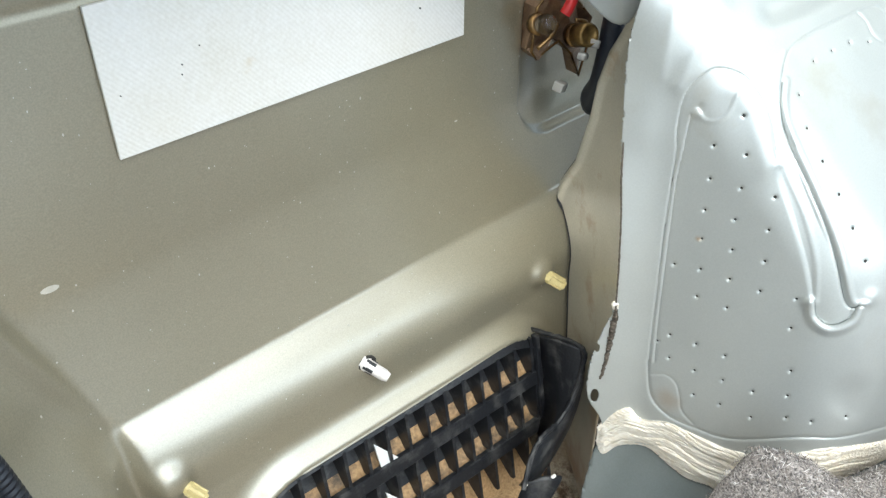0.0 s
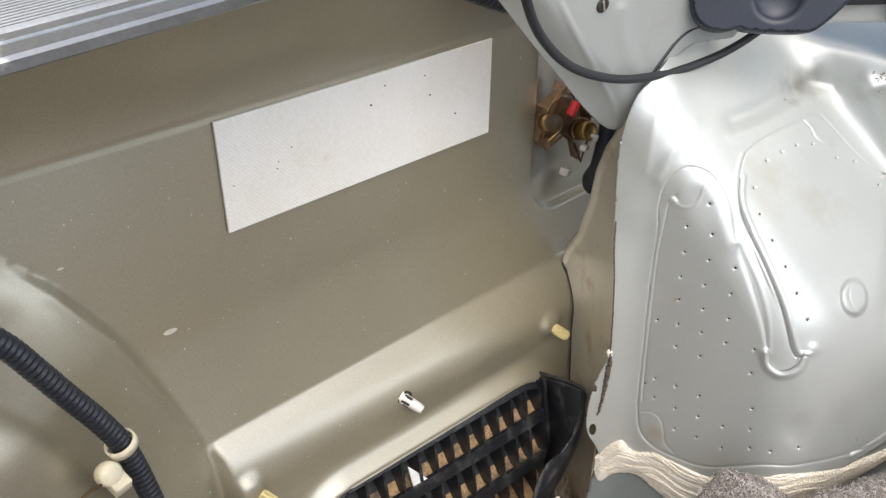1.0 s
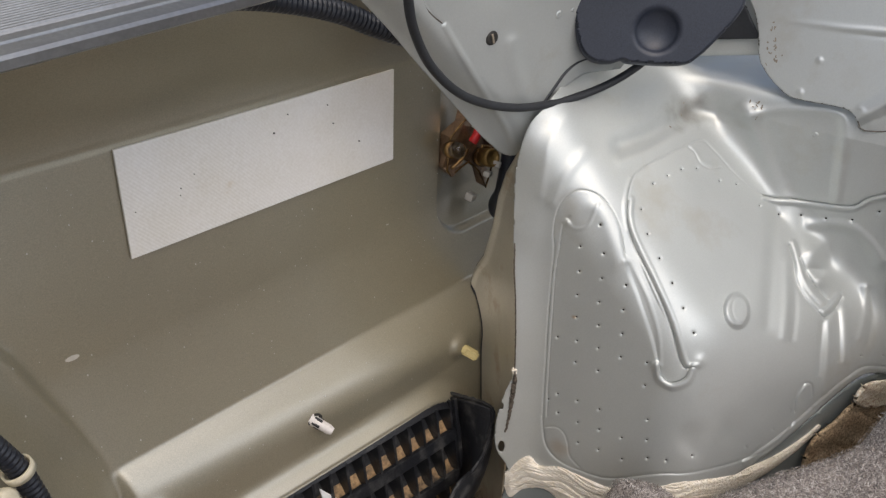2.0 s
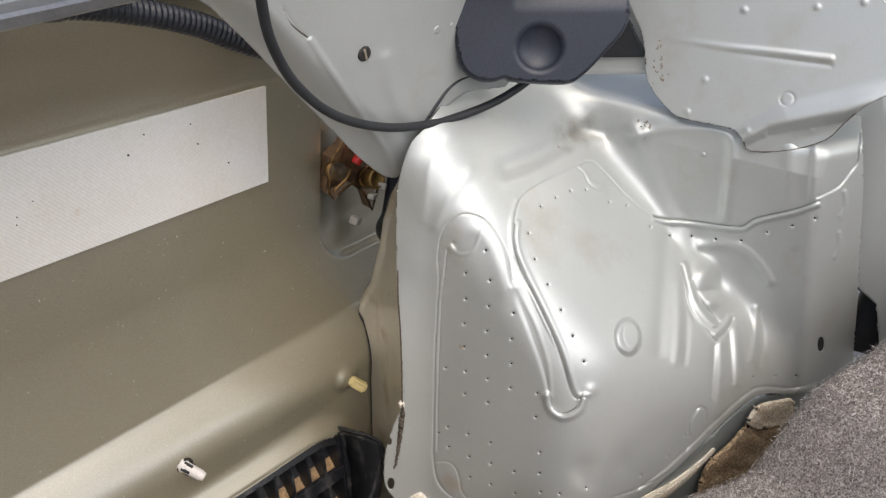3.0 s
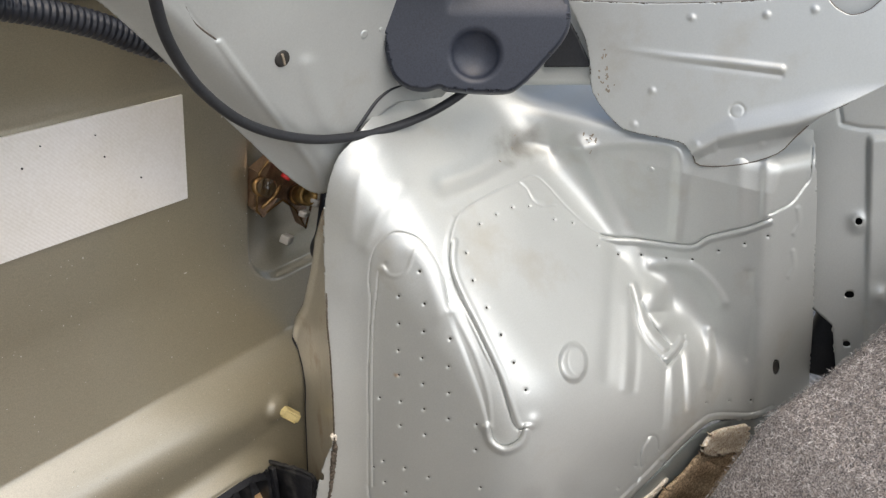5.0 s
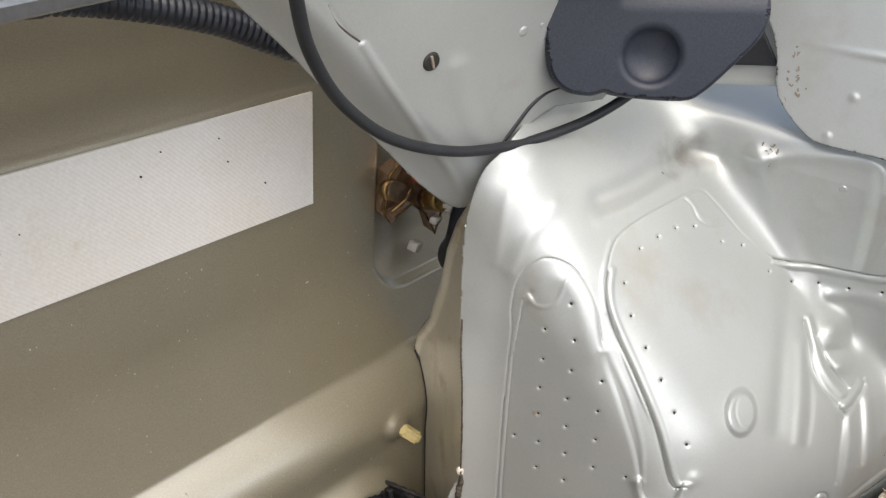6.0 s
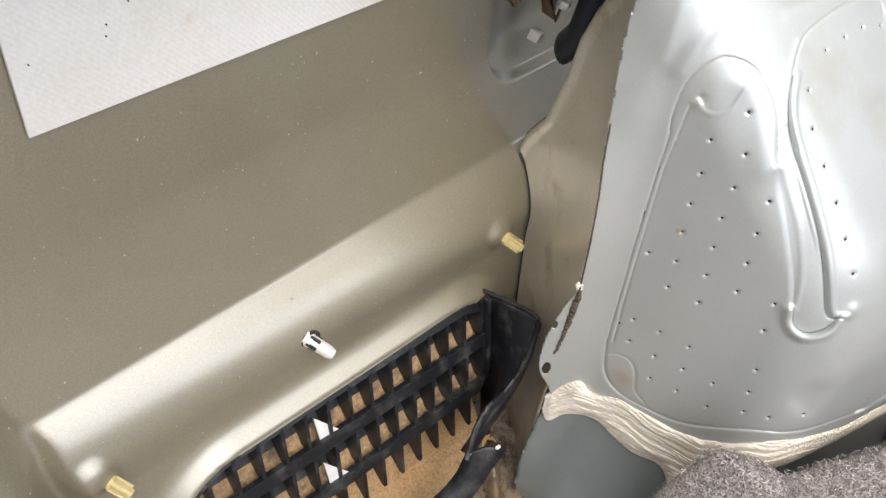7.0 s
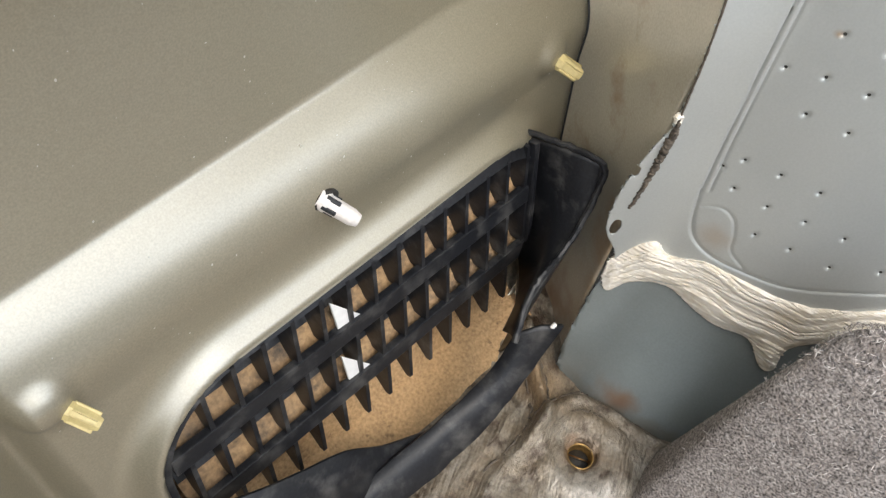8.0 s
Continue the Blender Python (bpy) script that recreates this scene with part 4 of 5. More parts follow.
bm = bmesh.new()
cx, cz, hw, hh, r = VENT
outer, inner = [], []
for k in range(64):
    a = 2 * math.pi * (k + 0.5) / 64
    sx, sz = math.copysign(1, math.cos(a)), math.copysign(1, math.sin(a))
    for ring, g in ((outer, 0.004), (inner, -0.0035)):
        px, pz = cx + sx * (hw - r) + (r + g) * math.cos(a), cz + sz * (hh - r) + (r + g) * math.sin(a)
        ring.append((px, pz))
rows = []
for ring, dy in ((outer, 0.012), (outer, 0.004), (inner, -0.001), (inner, 0.03)):
    rows.append([bm.verts.new((px, grid_y(pz) + dy, pz)) for px, pz in ring])
for a, b in zip(rows, rows[1:]):
    for k in range(64):
        if outer[k][1] > 0.062 or outer[k][0] < 0.14:
            bm.faces.new((a[k], a[(k + 1) % 64], b[(k + 1) % 64], b[k]))
vent_part("frame", bm, BLACK)
PITCH = 0.0178
bars = []
for z0 in (0.134, 0.087):
    bm = bmesh.new()
    box(bm, (0.266, 0.005, 0.0125), pose(0.249, grid_y(z0) + 0.001, z0, -11), 0.0008)
    bars.append(vent_part("cross_bar", bm, BLACK))
for row, (ztop, deep, drop) in enumerate(((0.172, 0.034, 0.036), (0.129, 0.034, 0.038), (0.082, 0.036, 0.032))):
    for k in range(15):
        x = 0.1225 + PITCH * k + 0.002 * row
        if x > 0.374 or x < (0.136, 0.120, 0.134)[row]:
            continue
        bm = bmesh.new()
        y0 = grid_y(ztop)
        pts = [(y0 - 0.001, ztop), (y0 + deep, ztop), (y0 + deep, ztop - 0.003), (grid_y(ztop - drop) + (0.012 if row < 2 else 0.003), ztop - drop), (grid_y(ztop - drop) - 0.0005, ztop - drop + 0.001)]
        front = [bm.verts.new((x - 0.0013, y, z)) for y, z in pts]
        back = [bm.verts.new((x + 0.0013, y, z)) for y, z in pts]
        bm.faces.new(front), bm.faces.new(back[::-1])
        for i in range(len(pts)):
            bm.faces.new((front[i], back[i], back[(i + 1) % len(pts)], front[(i + 1) % len(pts)]))
        vent_part("louvre_rib", bm, BLACK, "", bars[min(row, 1)])
for section in (((0.376, 0.176), (0.332, 0.128)), ((0.368, 0.132), (0.323, 0.081)), ((0.360, 0.085), (0.322, 0.028), (0.290, 0.018))):
    bm = bmesh.new()
    rows = []
    for j in range(13):
        t = j / 12 * (len(section) - 1)
        yj, zj = np.interp(t, range(len(section)), [p[0] for p in section]), np.interp(t, range(len(section)), [p[1] for p in section])
        rows.append([bm.verts.new((0.118 + 0.262 * i / 40, yj + 0.0008 * math.sin(i * 0.7 + j), zj + 0.0006 * math.sin(i * 1.1 + j * 2))) for i in range(41)])
    for a, b in zip(rows, rows[1:]):
        for i in range(40):
            bm.faces.new((a[i], a[i + 1], b[i + 1], b[i]))
    flap = vent_part("flap", bm, TAN if len(section) == 2 else SILT, "dusty tan rubber flap" if len(section) == 2 else "lowest flap under a smooth layer of tan silt")
    so = flap.modifiers.new("thickness", "SOLIDIFY")
    so.thickness = 0.0015
    if len(section) == 2:
        (ya, za), (yb, zb) = section
        # black strip over the flap's upper part paints the shade in the cells
        bm = bmesh.new()
        box(bm, (0.262, 0.0012, 0.66 * math.hypot(yb - ya, zb - za)), pose(0.249, ya + (yb - ya) * 0.35 - 0.002, za + (zb - za) * 0.35 + 0.0005, -math.degrees(math.atan2(ya - yb, za - zb))), 0.0003)
        vent_part("flap_shade", bm, BLACK, "", flap)
# two white triangles paint bright reflections in the grid
for x, z in ((0.220, 0.142), (0.222, 0.096)):
    bm = bmesh.new()
    y = grid_y(z)
    tri = [(x - 0.001, y + 0.006, z + 0.019), (x + 0.001, y - 0.0005, z - 0.006), (x + 0.0165, y - 0.0005, z - 0.003)]
    a = [bm.verts.new(p) for p in tri]
    b = [bm.verts.new((p[0], p[1] + 0.001, p[2] - 0.001)) for p in tri]
    bm.faces.new(a), bm.faces.new(b[::-1])
    for i in range(3):
        bm.faces.new((a[i], b[i], b[(i + 1) % 3], a[(i + 1) % 3]))
    vent_part("patch", bm, BRIGHT, "white triangle painted for a bright reflection")
# curved cheek of the housing, swept round into the torn lower lip
def loft(lines, n=6):
    """A plastic wall through several lines of equally many points."""
    bm = bmesh.new()
    rows = [[bm.verts.new(p) for p in spline(line, n)] for line in lines]
    for a, b in zip(rows, rows[1:]):
        for i in range(len(a) - 1):
            bm.faces.new((a[i], a[i + 1], b[i + 1], b[i]))
    return bm


CHEEK_BACK = [(0.379, 0.350, 0.166), (0.380, 0.345, 0.145), (0.380, 0.337, 0.115), (0.375, 0.325, 0.088), (0.362, 0.309, 0.076), (0.344, 0.297, 0.078), (0.318, 0.287, 0.084)]
CHEEK_MID = [(0.383, 0.320, 0.176), (0.3835, 0.317, 0.156), (0.381, 0.311, 0.127), (0.372, 0.304, 0.105), (0.358, 0.297, 0.102), (0.341, 0.291, 0.103), (0.314, 0.280, 0.094)]
CHEEK_RIM = [(0.385, 0.294, 0.183), (0.382, 0.2895, 0.167), (0.371, 0.2875, 0.142), (0.357, 0.286, 0.130), (0.340, 0.284, 0.130), (0.324, 0.281, 0.122), (0.307, 0.272, 0.103)]
CHEEK_OUT = [(0.388, 0.296, 0.180), (0.389, 0.292, 0.158), (0.387, 0.292, 0.128), (0.380, 0.292, 0.104), (0.366, 0.290, 0.090), (0.346, 0.286, 0.082), (0.318, 0.278, 0.074)]
cheek = vent_part("cheek", loft([CHEEK_BACK, CHEEK_MID, CHEEK_RIM]), BLACK, smooth=True)
cheek.modifiers.new("thickness", "SOLIDIFY").thickness = 0.002
skirt_wall = vent_part("outer_wall", loft([CHEEK_RIM, CHEEK_OUT, [(x + 0.003, y + 0.006, z - 0.018) for x, y, z in CHEEK_OUT]]), BLACK, smooth=True)
skirt_wall.modifiers.new("thickness", "SOLIDIFY").thickness = 0.002
bm = bmesh.new()
rng = random.Random(21)
rough_rim = [p + Vector((rng.uniform(-1, 1), rng.uniform(-1, 1), rng.uniform(-1, 1))) * 0.0005 for p in spline([(0.381, 0.345, 0.171), (0.384, 0.318, 0.179), *CHEEK_RIM], 6)]
tube(bm, rough_rim, 0.0019, 8)
vent_part("bead", bm, BLACK, "", cheek)
bm = bmesh.new()
box(bm, (0.0045, 0.006, 0.150), pose(0.3765, grid_y(0.10) - 0.001, 0.100, -11), 0.001)
vent_part("upright", bm, BLACK)


STRIP_TOP = [(0.250, 0.281, 0.047), (0.222, 0.288, 0.060), (0.197, 0.295, 0.080), (0.168, 0.298, 0.096), (0.142, 0.302, 0.108), (0.118, 0.312, 0.112), (0.104, 0.330, 0.112)]
STRIP_LOW = [(0.249, 0.279, 0.044), (0.226, 0.276, 0.040), (0.200, 0.276, 0.046), (0.168, 0.279, 0.058), (0.140, 0.284, 0.070), (0.112, 0.296, 0.078), (0.092, 0.325, 0.090)]
strip = vent_part("inner_lip", loft([STRIP_TOP, STRIP_LOW]), BLACK, smooth=True)
strip.modifiers.new("thickness", "SOLIDIFY").thickness = 0.002
LIP_IN = [(0.310, 0.2745, 0.104), (0.300, 0.2755, 0.080), (0.281, 0.2765, 0.066), (0.250, 0.278, 0.058), (0.215, 0.281, 0.054), (0.180, 0.284, 0.052), (0.140, 0.288, 0.056)]
LIP_MID = [(0.322, 0.2665, 0.110), (0.304, 0.267, 0.082), (0.281, 0.268, 0.061), (0.247, 0.270, 0.051), (0.210, 0.273, 0.047), (0.172, 0.276, 0.046), (0.132, 0.282, 0.050)]
LIP_OUT = [(0.333, 0.2575, 0.110), (0.311, 0.257, 0.078), (0.283, 0.257, 0.050), (0.247, 0.259, 0.038), (0.206, 0.263, 0.035), (0.160, 0.267, 0.036), (0.120, 0.274, 0.040)]
bm = loft([LIP_IN, LIP_MID, LIP_OUT, [(x + 0.002, y + 0.002, z - 0.007) for x, y, z in LIP_OUT]], 8)
for w_ in bm.verts:
    w_.co += Vector((0, noise.noise(w_.co * 90), noise.noise(w_.co * 110))) * 0.0009
lip = vent_part("lower_lip", bm, BLACK, "torn black plastic lip, scuffed at its end", smooth=True)
lip.modifiers.new("thickness", "SOLIDIFY").thickness = 0.002
for at, size in (((0.3275, 0.2615, 0.1115), 0.0024), ((0.3105, 0.2735, 0.1035), 0.0020)):
    bm = bmesh.new()
    bmesh.ops.create_icosphere(bm, subdivisions=2, radius=size, matrix=Matrix.Translation(at) @ Matrix.Diagonal((1.0, 0.6, 0.5, 1)))
    for w_ in bm.verts:
        w_.co += Vector((noise.noise(w_.co * 400), noise.noise(w_.co * 420), noise.noise(w_.co * 390))) * 0.001
    vent_part("scuff", bm, PAD, "pale scuffed plastic", lip)

# ---- white pad ----
bm = bmesh.new()
n = 24
grid = []
for j in range(9):
    rowv = []
    for i in range(n + 1):
        x = 0.1125 + 0.2385 * i / n
        z = 0.4085 + (0.4865 - 0.4085) * j / 8
        rowv.append(bm.verts.new((x, float(quarter_y(np.array(x), np.array(min(z, 0.478)))) - 0.0022, z)))
    grid.append(rowv)
for j in range(8):
    for i in range(n):
        bm.faces.new((grid[j][i], grid[j][i + 1], grid[j + 1][i + 1], grid[j + 1][i]))
pad = part("damping_pad", bm, PAD, smooth=False)
s = pad.modifiers.new("thickness", "SOLIDIFY")
s.thickness, s.offset = 0.0018, 0
for x, z, rr in ((0.245, 0.476, 0.0009), (0.232, 0.465, 0.0013), (0.287, 0.458, 0.001), (0.313, 0.436, 0.0011), (0.282, 0.474, 0.0008), (0.165, 0.454, 0.0006), (0.154, 0.447, 0.0007), (0.153, 0.442, 0.0007), (0.120, 0.441, 0.0006)):
    y = 0.381 + 0.055 * x - 0.0036
    marks = bmesh.new()
    rr *= 0.5
    lathe(marks, [(rr, -0.0006), (rr, 0.0003), (rr * 0.5, 0.0006)], Matrix.Translation((x, y, z)) @ pose(0, 0, 0, 90), 8)
    part("pin_mark", marks, DARK, pad)
tagged(pad, "white rectangular damping pad stuck on the olive body panel", "damping pad")

# ---- sill strip ----
def along_sill(name, prof, mat, x0, x1, label, category):
    """A profile of (y, z) drawn out along the body side."""
    bm = bmesh.new()
    ends = [[bm.verts.new((x, y + 0.055 * x, z + 0.06 * x)) for y, z in prof] for x in (x0, x1)]
    m = len(prof)
    for k in range(m):
        bm.faces.new((ends[0][k], ends[0][(k + 1) % m], ends[1][(k + 1) % m], ends[1][k]))
    bm.faces.new(ends[0][::-1]), bm.faces.new(ends[1])
    return tagged(part(name, bm, mat, smooth=False), label, category, kind="structure")


prof = [(0.380, 0.576), (0.274, 0.580), (0.270, 0.582), (0.2695, 0.5865), (0.2715, 0.588), (0.280, 0.5895), (0.281, 0.5885), (0.2825, 0.5885), (0.283, 0.590), (0.288, 0.591), (0.289, 0.5895), (0.292, 0.5895)]
yy, zz = 0.293, 0.5905
for k in range(13):
    prof += [(yy, zz), (yy + 0.0006, zz + 0.0011), (yy + 0.0018, zz + 0.0012), (yy + 0.0024, zz + 0.0002)]
    yy, zz = yy + 0.0027, zz + 0.00035
prof += [(0.330, 0.594), (0.380, 0.594)]
along_sill("trim_sill_strip", prof, ALLOY, -0.36, 0.215, "worn ribbed aluminium sill strip along the top of the pocket", "sill trim")
along_sill("trim_sill_seal", [(0.331, 0.5945), (0.345, 0.604), (0.352, 0.604), (0.360, 0.596), (0.360, 0.5945)], RUBBER, -0.36, 0.21, "black rubber seal along the sill", "seal")
along_sill("trim_sill_rail", [(0.354, 0.606), (0.353, 0.612), (0.357, 0.620), (0.366, 0.624), (0.378, 0.624), (0.384, 0.616), (0.384, 0.606)], ALLOY, -0.36, 0.22, "smooth silver rail above the seal", "rail")

# ---- trim clips ----
def trim_clip(x, z, mat, label, length, radius, group, dark=False):
    y = float(quarter_y(np.array(x), np.array(z)))
    c = thing("trim_clip", label, "trim clip", group, at=(x, y, z))
    aim = Vector((0.45, -0.80, -0.40)).normalized().to_track_quat("Z", "Y").to_matrix().to_4x4()
    bm = bmesh.new()
    lathe(bm, [(radius * 1.15, -0.004), (radius * 1.15, 0.001), (radius, 0.0015), (radius * 0.95, length * 0.8), (radius * 0.7, length)], aim, 8 if not dark else 20)
    stem = part("stem", bm, mat, c, smooth=False)
    if dark:
        # a flat dark disc paints the shade of the hole round the clip
        bm = bmesh.new()
        lathe(bm, [(0.0062, -0.002), (0.0062, 0.0003), (0.0056, 0.0005)], pose(0.0008, 0, 0, 90) @ Matrix.Diagonal((1.15, 0.9, 1, 1)), 24)
        part("hole_disc", bm, DARK, c, "dark oblong disc painted for the hole's shade round the clip")
        for a in (0.3, 1.7, 2.9, 4.3, 5.4):
            bm = bmesh.new()
            box(bm, (0.0022, 0.0014, length * 0.42), aim @ pose(radius * math.cos(a), radius * math.sin(a), length * 0.15, 0, 0, math.degrees(a) + 90), 0.0004)
            part("barb", bm, RUBBER, stem, "black rubber barb")
    else:
        for a in range(4):
            bm = bmesh.new()
            box(bm, (0.0016, 0.002, length * 0.85), aim @ pose(radius * math.cos(a * 1.57 + 0.4), radius * math.sin(a * 1.57 + 0.4), length * 0.45, 0, 0, math.degrees(a * 1.57 + 0.4)), 0.0003)
            part("ridge", bm, mat, stem)
    return c


trim_clip(0.227, 0.2225, WHITE, "white plastic trim clip with black barbs in the panel", 0.0175, 0.0044, "trim clips in the body panel", True)
trim_clip(0.402, 0.211, YELLOW, "yellowed ridged plastic trim clip", 0.014, 0.0046, "trim clips in the body panel")
trim_clip(0.091, 0.211, YELLOW, "yellowed ridged plastic trim clip", 0.0130, 0.0037, "trim clips in the body panel")

# ---- lamp in its pocket ----
lamp = thing("tail_lamp_holder", "gold-plated tail lamp holder with two clear bulbs", "lamp", at=(0.41, 0.40, 0.40))
lb = Matrix.Translation(Vector((0.014, 0.002, -0.001)) - Vector(lamp.location))


def lamp_part(name, bm, mat, label="", parent=None, smooth=True):
    bmesh.ops.transform(bm, matrix=lb, verts=bm.verts)
    return part(name, bm, mat, parent or lamp, label, smooth)


bm = bmesh.new()
outline = [(0.399, 0.405), (0.397, 0.383), (0.402, 0.376), (0.415, 0.381), (0.424, 0.384), (0.438, 0.372), (0.450, 0.350), (0.457, 0.372), (0.456, 0.395), (0.440, 0.412), (0.424, 0.430), (0.412, 0.424), (0.400, 0.414)]
a = [bm.verts.new((x, 0.392 + 0.05 * math.sin(i * 2.1) * 0.1, z)) for i, (x, z) in enumerate(outline)]
b = [bm.verts.new((v.co.x + 0.001, v.co.y + 0.012, v.co.z)) for v in a]
bm.faces.new(a), bm.faces.new(b[::-1])
for i in range(len(a)):
    bm.faces.new((a[i], b[i], b[(i + 1) % len(a)], a[(i + 1) % len(a)]))
plate = lamp_part("plate", bm, LAMP_PLATE, smooth=False)
bm = bmesh.new()
tube(bm, [Vector((x, 0.3905, z)) for x, z in (outline + outline[:1])], 0.0011, 8)
lamp_part("rim", bm, GOLD, "bright gold-plated rim", plate)
for i, (x, y, z, r) in enumerate(((0.399, 0.383, 0.405, 0.0075), (0.437, 0.381, 0.388, 0.0085))):
    m = Matrix.Translation((x, y, z)) @ Vector((-0.2, -1, 0.35)).to_track_quat("Z", "Y").to_matrix().to_4x4()
    bm = bmesh.new()
    lathe(bm, [(r * 1.0, -0.010), (r * 1.05, -0.004), (r * 0.8, -0.003)], m, 20)
    socket = lamp_part("socket", bm, GOLD)
    bm = bmesh.new()
    if i == 0:
        lathe(bm, [(r * 0.7, -0.004), (r * 0.95, 0.0), (r, 0.004), (r * 0.85, 0.008), (r * 0.5, 0.0105), (r * 0.1, 0.0115)], m, 20)
        lamp_part("bulb", bm, glass, "clear glass bulb", socket)
    else:
        lathe(bm, [(r, -0.003), (r * 1.02, 0.010), (r * 0.8, 0.012), (r * 0.7, 0.010)], m, 20)
        lamp_part("collar", bm, BRASS_DARK, "", socket)
bm = bmesh.new()
box(bm, (0.007, 0.014, 0.006), pose(0.438, 0.372, 0.385, 10, 20, 35), 0.0015)
box(bm, (0.016, 0.006, 0.005), pose(0.430, 0.371, 0.377, 10, 20, 30), 0.0015)
lamp_part("contact_block", bm, GREY_PLASTIC)
for pts in (((0.400, 0.388, 0.385), (0.410, 0.384, 0.394), (0.418, 0.386, 0.400)), ((0.418, 0.384, 0.428), (0.426, 0.382, 0.420), (0.440, 0.384, 0.408)), ((0.432, 0.383, 0.40), (0.442, 0.380, 0.396), (0.446, 0.384, 0.38))):
    bm = bmesh.new()
    tube(bm, spline(pts, 6), 0.0016, 8, 0, 0.5)
    lamp_part("contact_strip", bm, GOLD, "", plate)
bm = bmesh.new()
tube(bm, spline([(0.418, 0.381, 0.408), (0.421, 0.380, 0.413), (0.424, 0.380, 0.419)], 6), 0.0042, 10)
lamp_part("red_cap", bm, RED, "red plastic cap")
bm = bmesh.new()
box(bm, (0.010, 0.008, 0.007), pose(0.437, 0.386, 0.350, 10, 15, 20), 0.001)
tag = part("wire_connector", bm, GREY_PLASTIC)
tagged(tag, "small grey plastic wire connector beside the lamp", "connector")
bm = bmesh.new()
tube(bm, spline([(0.478, 0.39, 0.325), (0.470, 0.376, 0.345), (0.468, 0.370, 0.375), (0.470, 0.368, 0.41), (0.470, 0.36, 0.45)], 6), 0.013, 16, 0, 0.6)
gasket = part("lamp_gasket", bm, SHEATH)
tagged(gasket, "black rubber gasket and wire sheath beside the lamp", "gasket")

# ---- corrugated conduits ----
low_pts = [(-0.085, 0.302, 0.492), (-0.062, 0.306, 0.470), (-0.0412, 0.310, 0.4404), (-0.0296, 0.311, 0.4159), (-0.0193, 0.311, 0.393), (-0.0081, 0.311, 0.3686), (0.0007, 0.311, 0.3432), (0.007, 0.309, 0.305), (0.012, 0.302, 0.25)]
up_pts = [(-0.05, 0.350, 0.585), (0.10, 0.350, 0.583), (0.18, 0.349, 0.577), (0.225, 0.348, 0.568), (0.262, 0.347, 0.556), (0.285, 0.345, 0.545), (0.315, 0.338, 0.533), (0.35, 0.330, 0.525)]
for pts, r, label in ((low_pts, 0.0066, "black corrugated wiring conduit held by a cable tie"), (up_pts, 0.0078, "black corrugated wiring conduit under the sill")):
    path = spline([Vector(p) for p in pts], 40)
    total = [0.0]
    for a, b in zip(path, path[1:]):
        total.append(total[-1] + (b - a).length)
    n = int(total[-1] / 0.00095)
    even = [Vector(np.array([np.interp(total[-1] * k / n, total, [q[i] for q in path]) for i in range(3)])) for k in range(n + 1)]
    bm = bmesh.new()
    tube(bm, even, r, 16, r * 0.15)
    conduit = tagged(part("wiring_conduit", bm, CONDUIT), label, "conduit", "corrugated conduits")
bm = bmesh.new()
tube(bm, spline([Vector(p) for p in up_pts[:3]], 8), 0.0084, 12)
part("tape_sleeve", bm, RUBBER, conduit, "black tape wrap")
bm = bmesh.new()
box(bm, (0.009, 0.010, 0.014), pose(0.195, 0.344, 0.579, 10, 0, 5), 0.002)
tagged(part("conduit_bracket", bm, SHEATH), "small dark plastic conduit bracket under the sill", "bracket")

tie = thing("cable_tie", "cream nylon cable tie with its push mount", "cable tie", at=(0.0, 0.31, 0.35))
tb = Matrix.Translation(-Vector(tie.location))
bm = bmesh.new()
c, axis = Vector((-0.0005, 0.311, 0.347)), Vector((0.32, 0.0, -0.95)).normalized()
side = axis.cross(Vector((0, 1, 0))).normalized()
other = axis.cross(side).normalized()
rings = []
for k in range(28):
    a = 2 * math.pi * k / 28
    q = c + (side * math.cos(a) + other * math.sin(a)) * 0.0079
    o = (side * math.cos(a) + other * math.sin(a)) * 0.0012
    rings.append([bm.verts.new(q + axis * s * 0.0028 + o * t) for s, t in ((-1, 0), (1, 0), (1, 1), (-1, 1))])
for k in range(28):
    a, b = rings[k], rings[(k + 1) % 28]
    for i in range(4):
        bm.faces.new((a[i], a[(i + 1) % 4], b[(i + 1) % 4], b[i]))
bmesh.ops.transform(bm, matrix=tb, verts=bm.verts)
part("strap", bm, CREAM, tie)
bm = bmesh.new()
lathe(bm, [(0.0062, -0.006), (0.0072, -0.003), (0.0072, 0.002), (0.0058, 0.004)], Matrix.Translation((-0.012, 0.305, 0.336)) @ pose(0, 0, 0, 60, 0, 20), 20)
box(bm, (0.011, 0.009, 0.009), pose(-0.009, 0.301, 0.329, 20, 0, 15), 0.0015)
bmesh.ops.transform(bm, matrix=tb, verts=bm.verts)
part("mount", bm, CREAM, tie)
bm = bmesh.new()
tube(bm, spline([(-0.013, 0.303, 0.334), (-0.03, 0.296, 0.337), (-0.05, 0.285, 0.333), (-0.075, 0.27, 0.32)], 6), 0.0008, 6)
bmesh.ops.transform(bm, matrix=tb, verts=bm.verts)
part("tail_wire", bm, GOLD, tie, "thin rust-coloured wire")

# ---- black cable loop ----
bm = bmesh.new()
loop = []
for u, v, bias in ((232, -120, 0.045), (232, -20, 0.042), (240, 50, 0.036), (268, 135, 0.030), (325, 212, 0.022), (410, 266, 0.014), (515, 284, 0.011), (615, 270, 0.012), (700, 240, 0.018), (760, 205, 0.026), (800, 170, 0.03)):
    loop.append(on_view(u, v, GUSSET, bias)[0])
tube(bm, spline(loop, 8), 0.0031, 12)
tagged(part("black_cable", bm, RUBBER), "thin black cable hanging in a loop across the gusset", "cable")

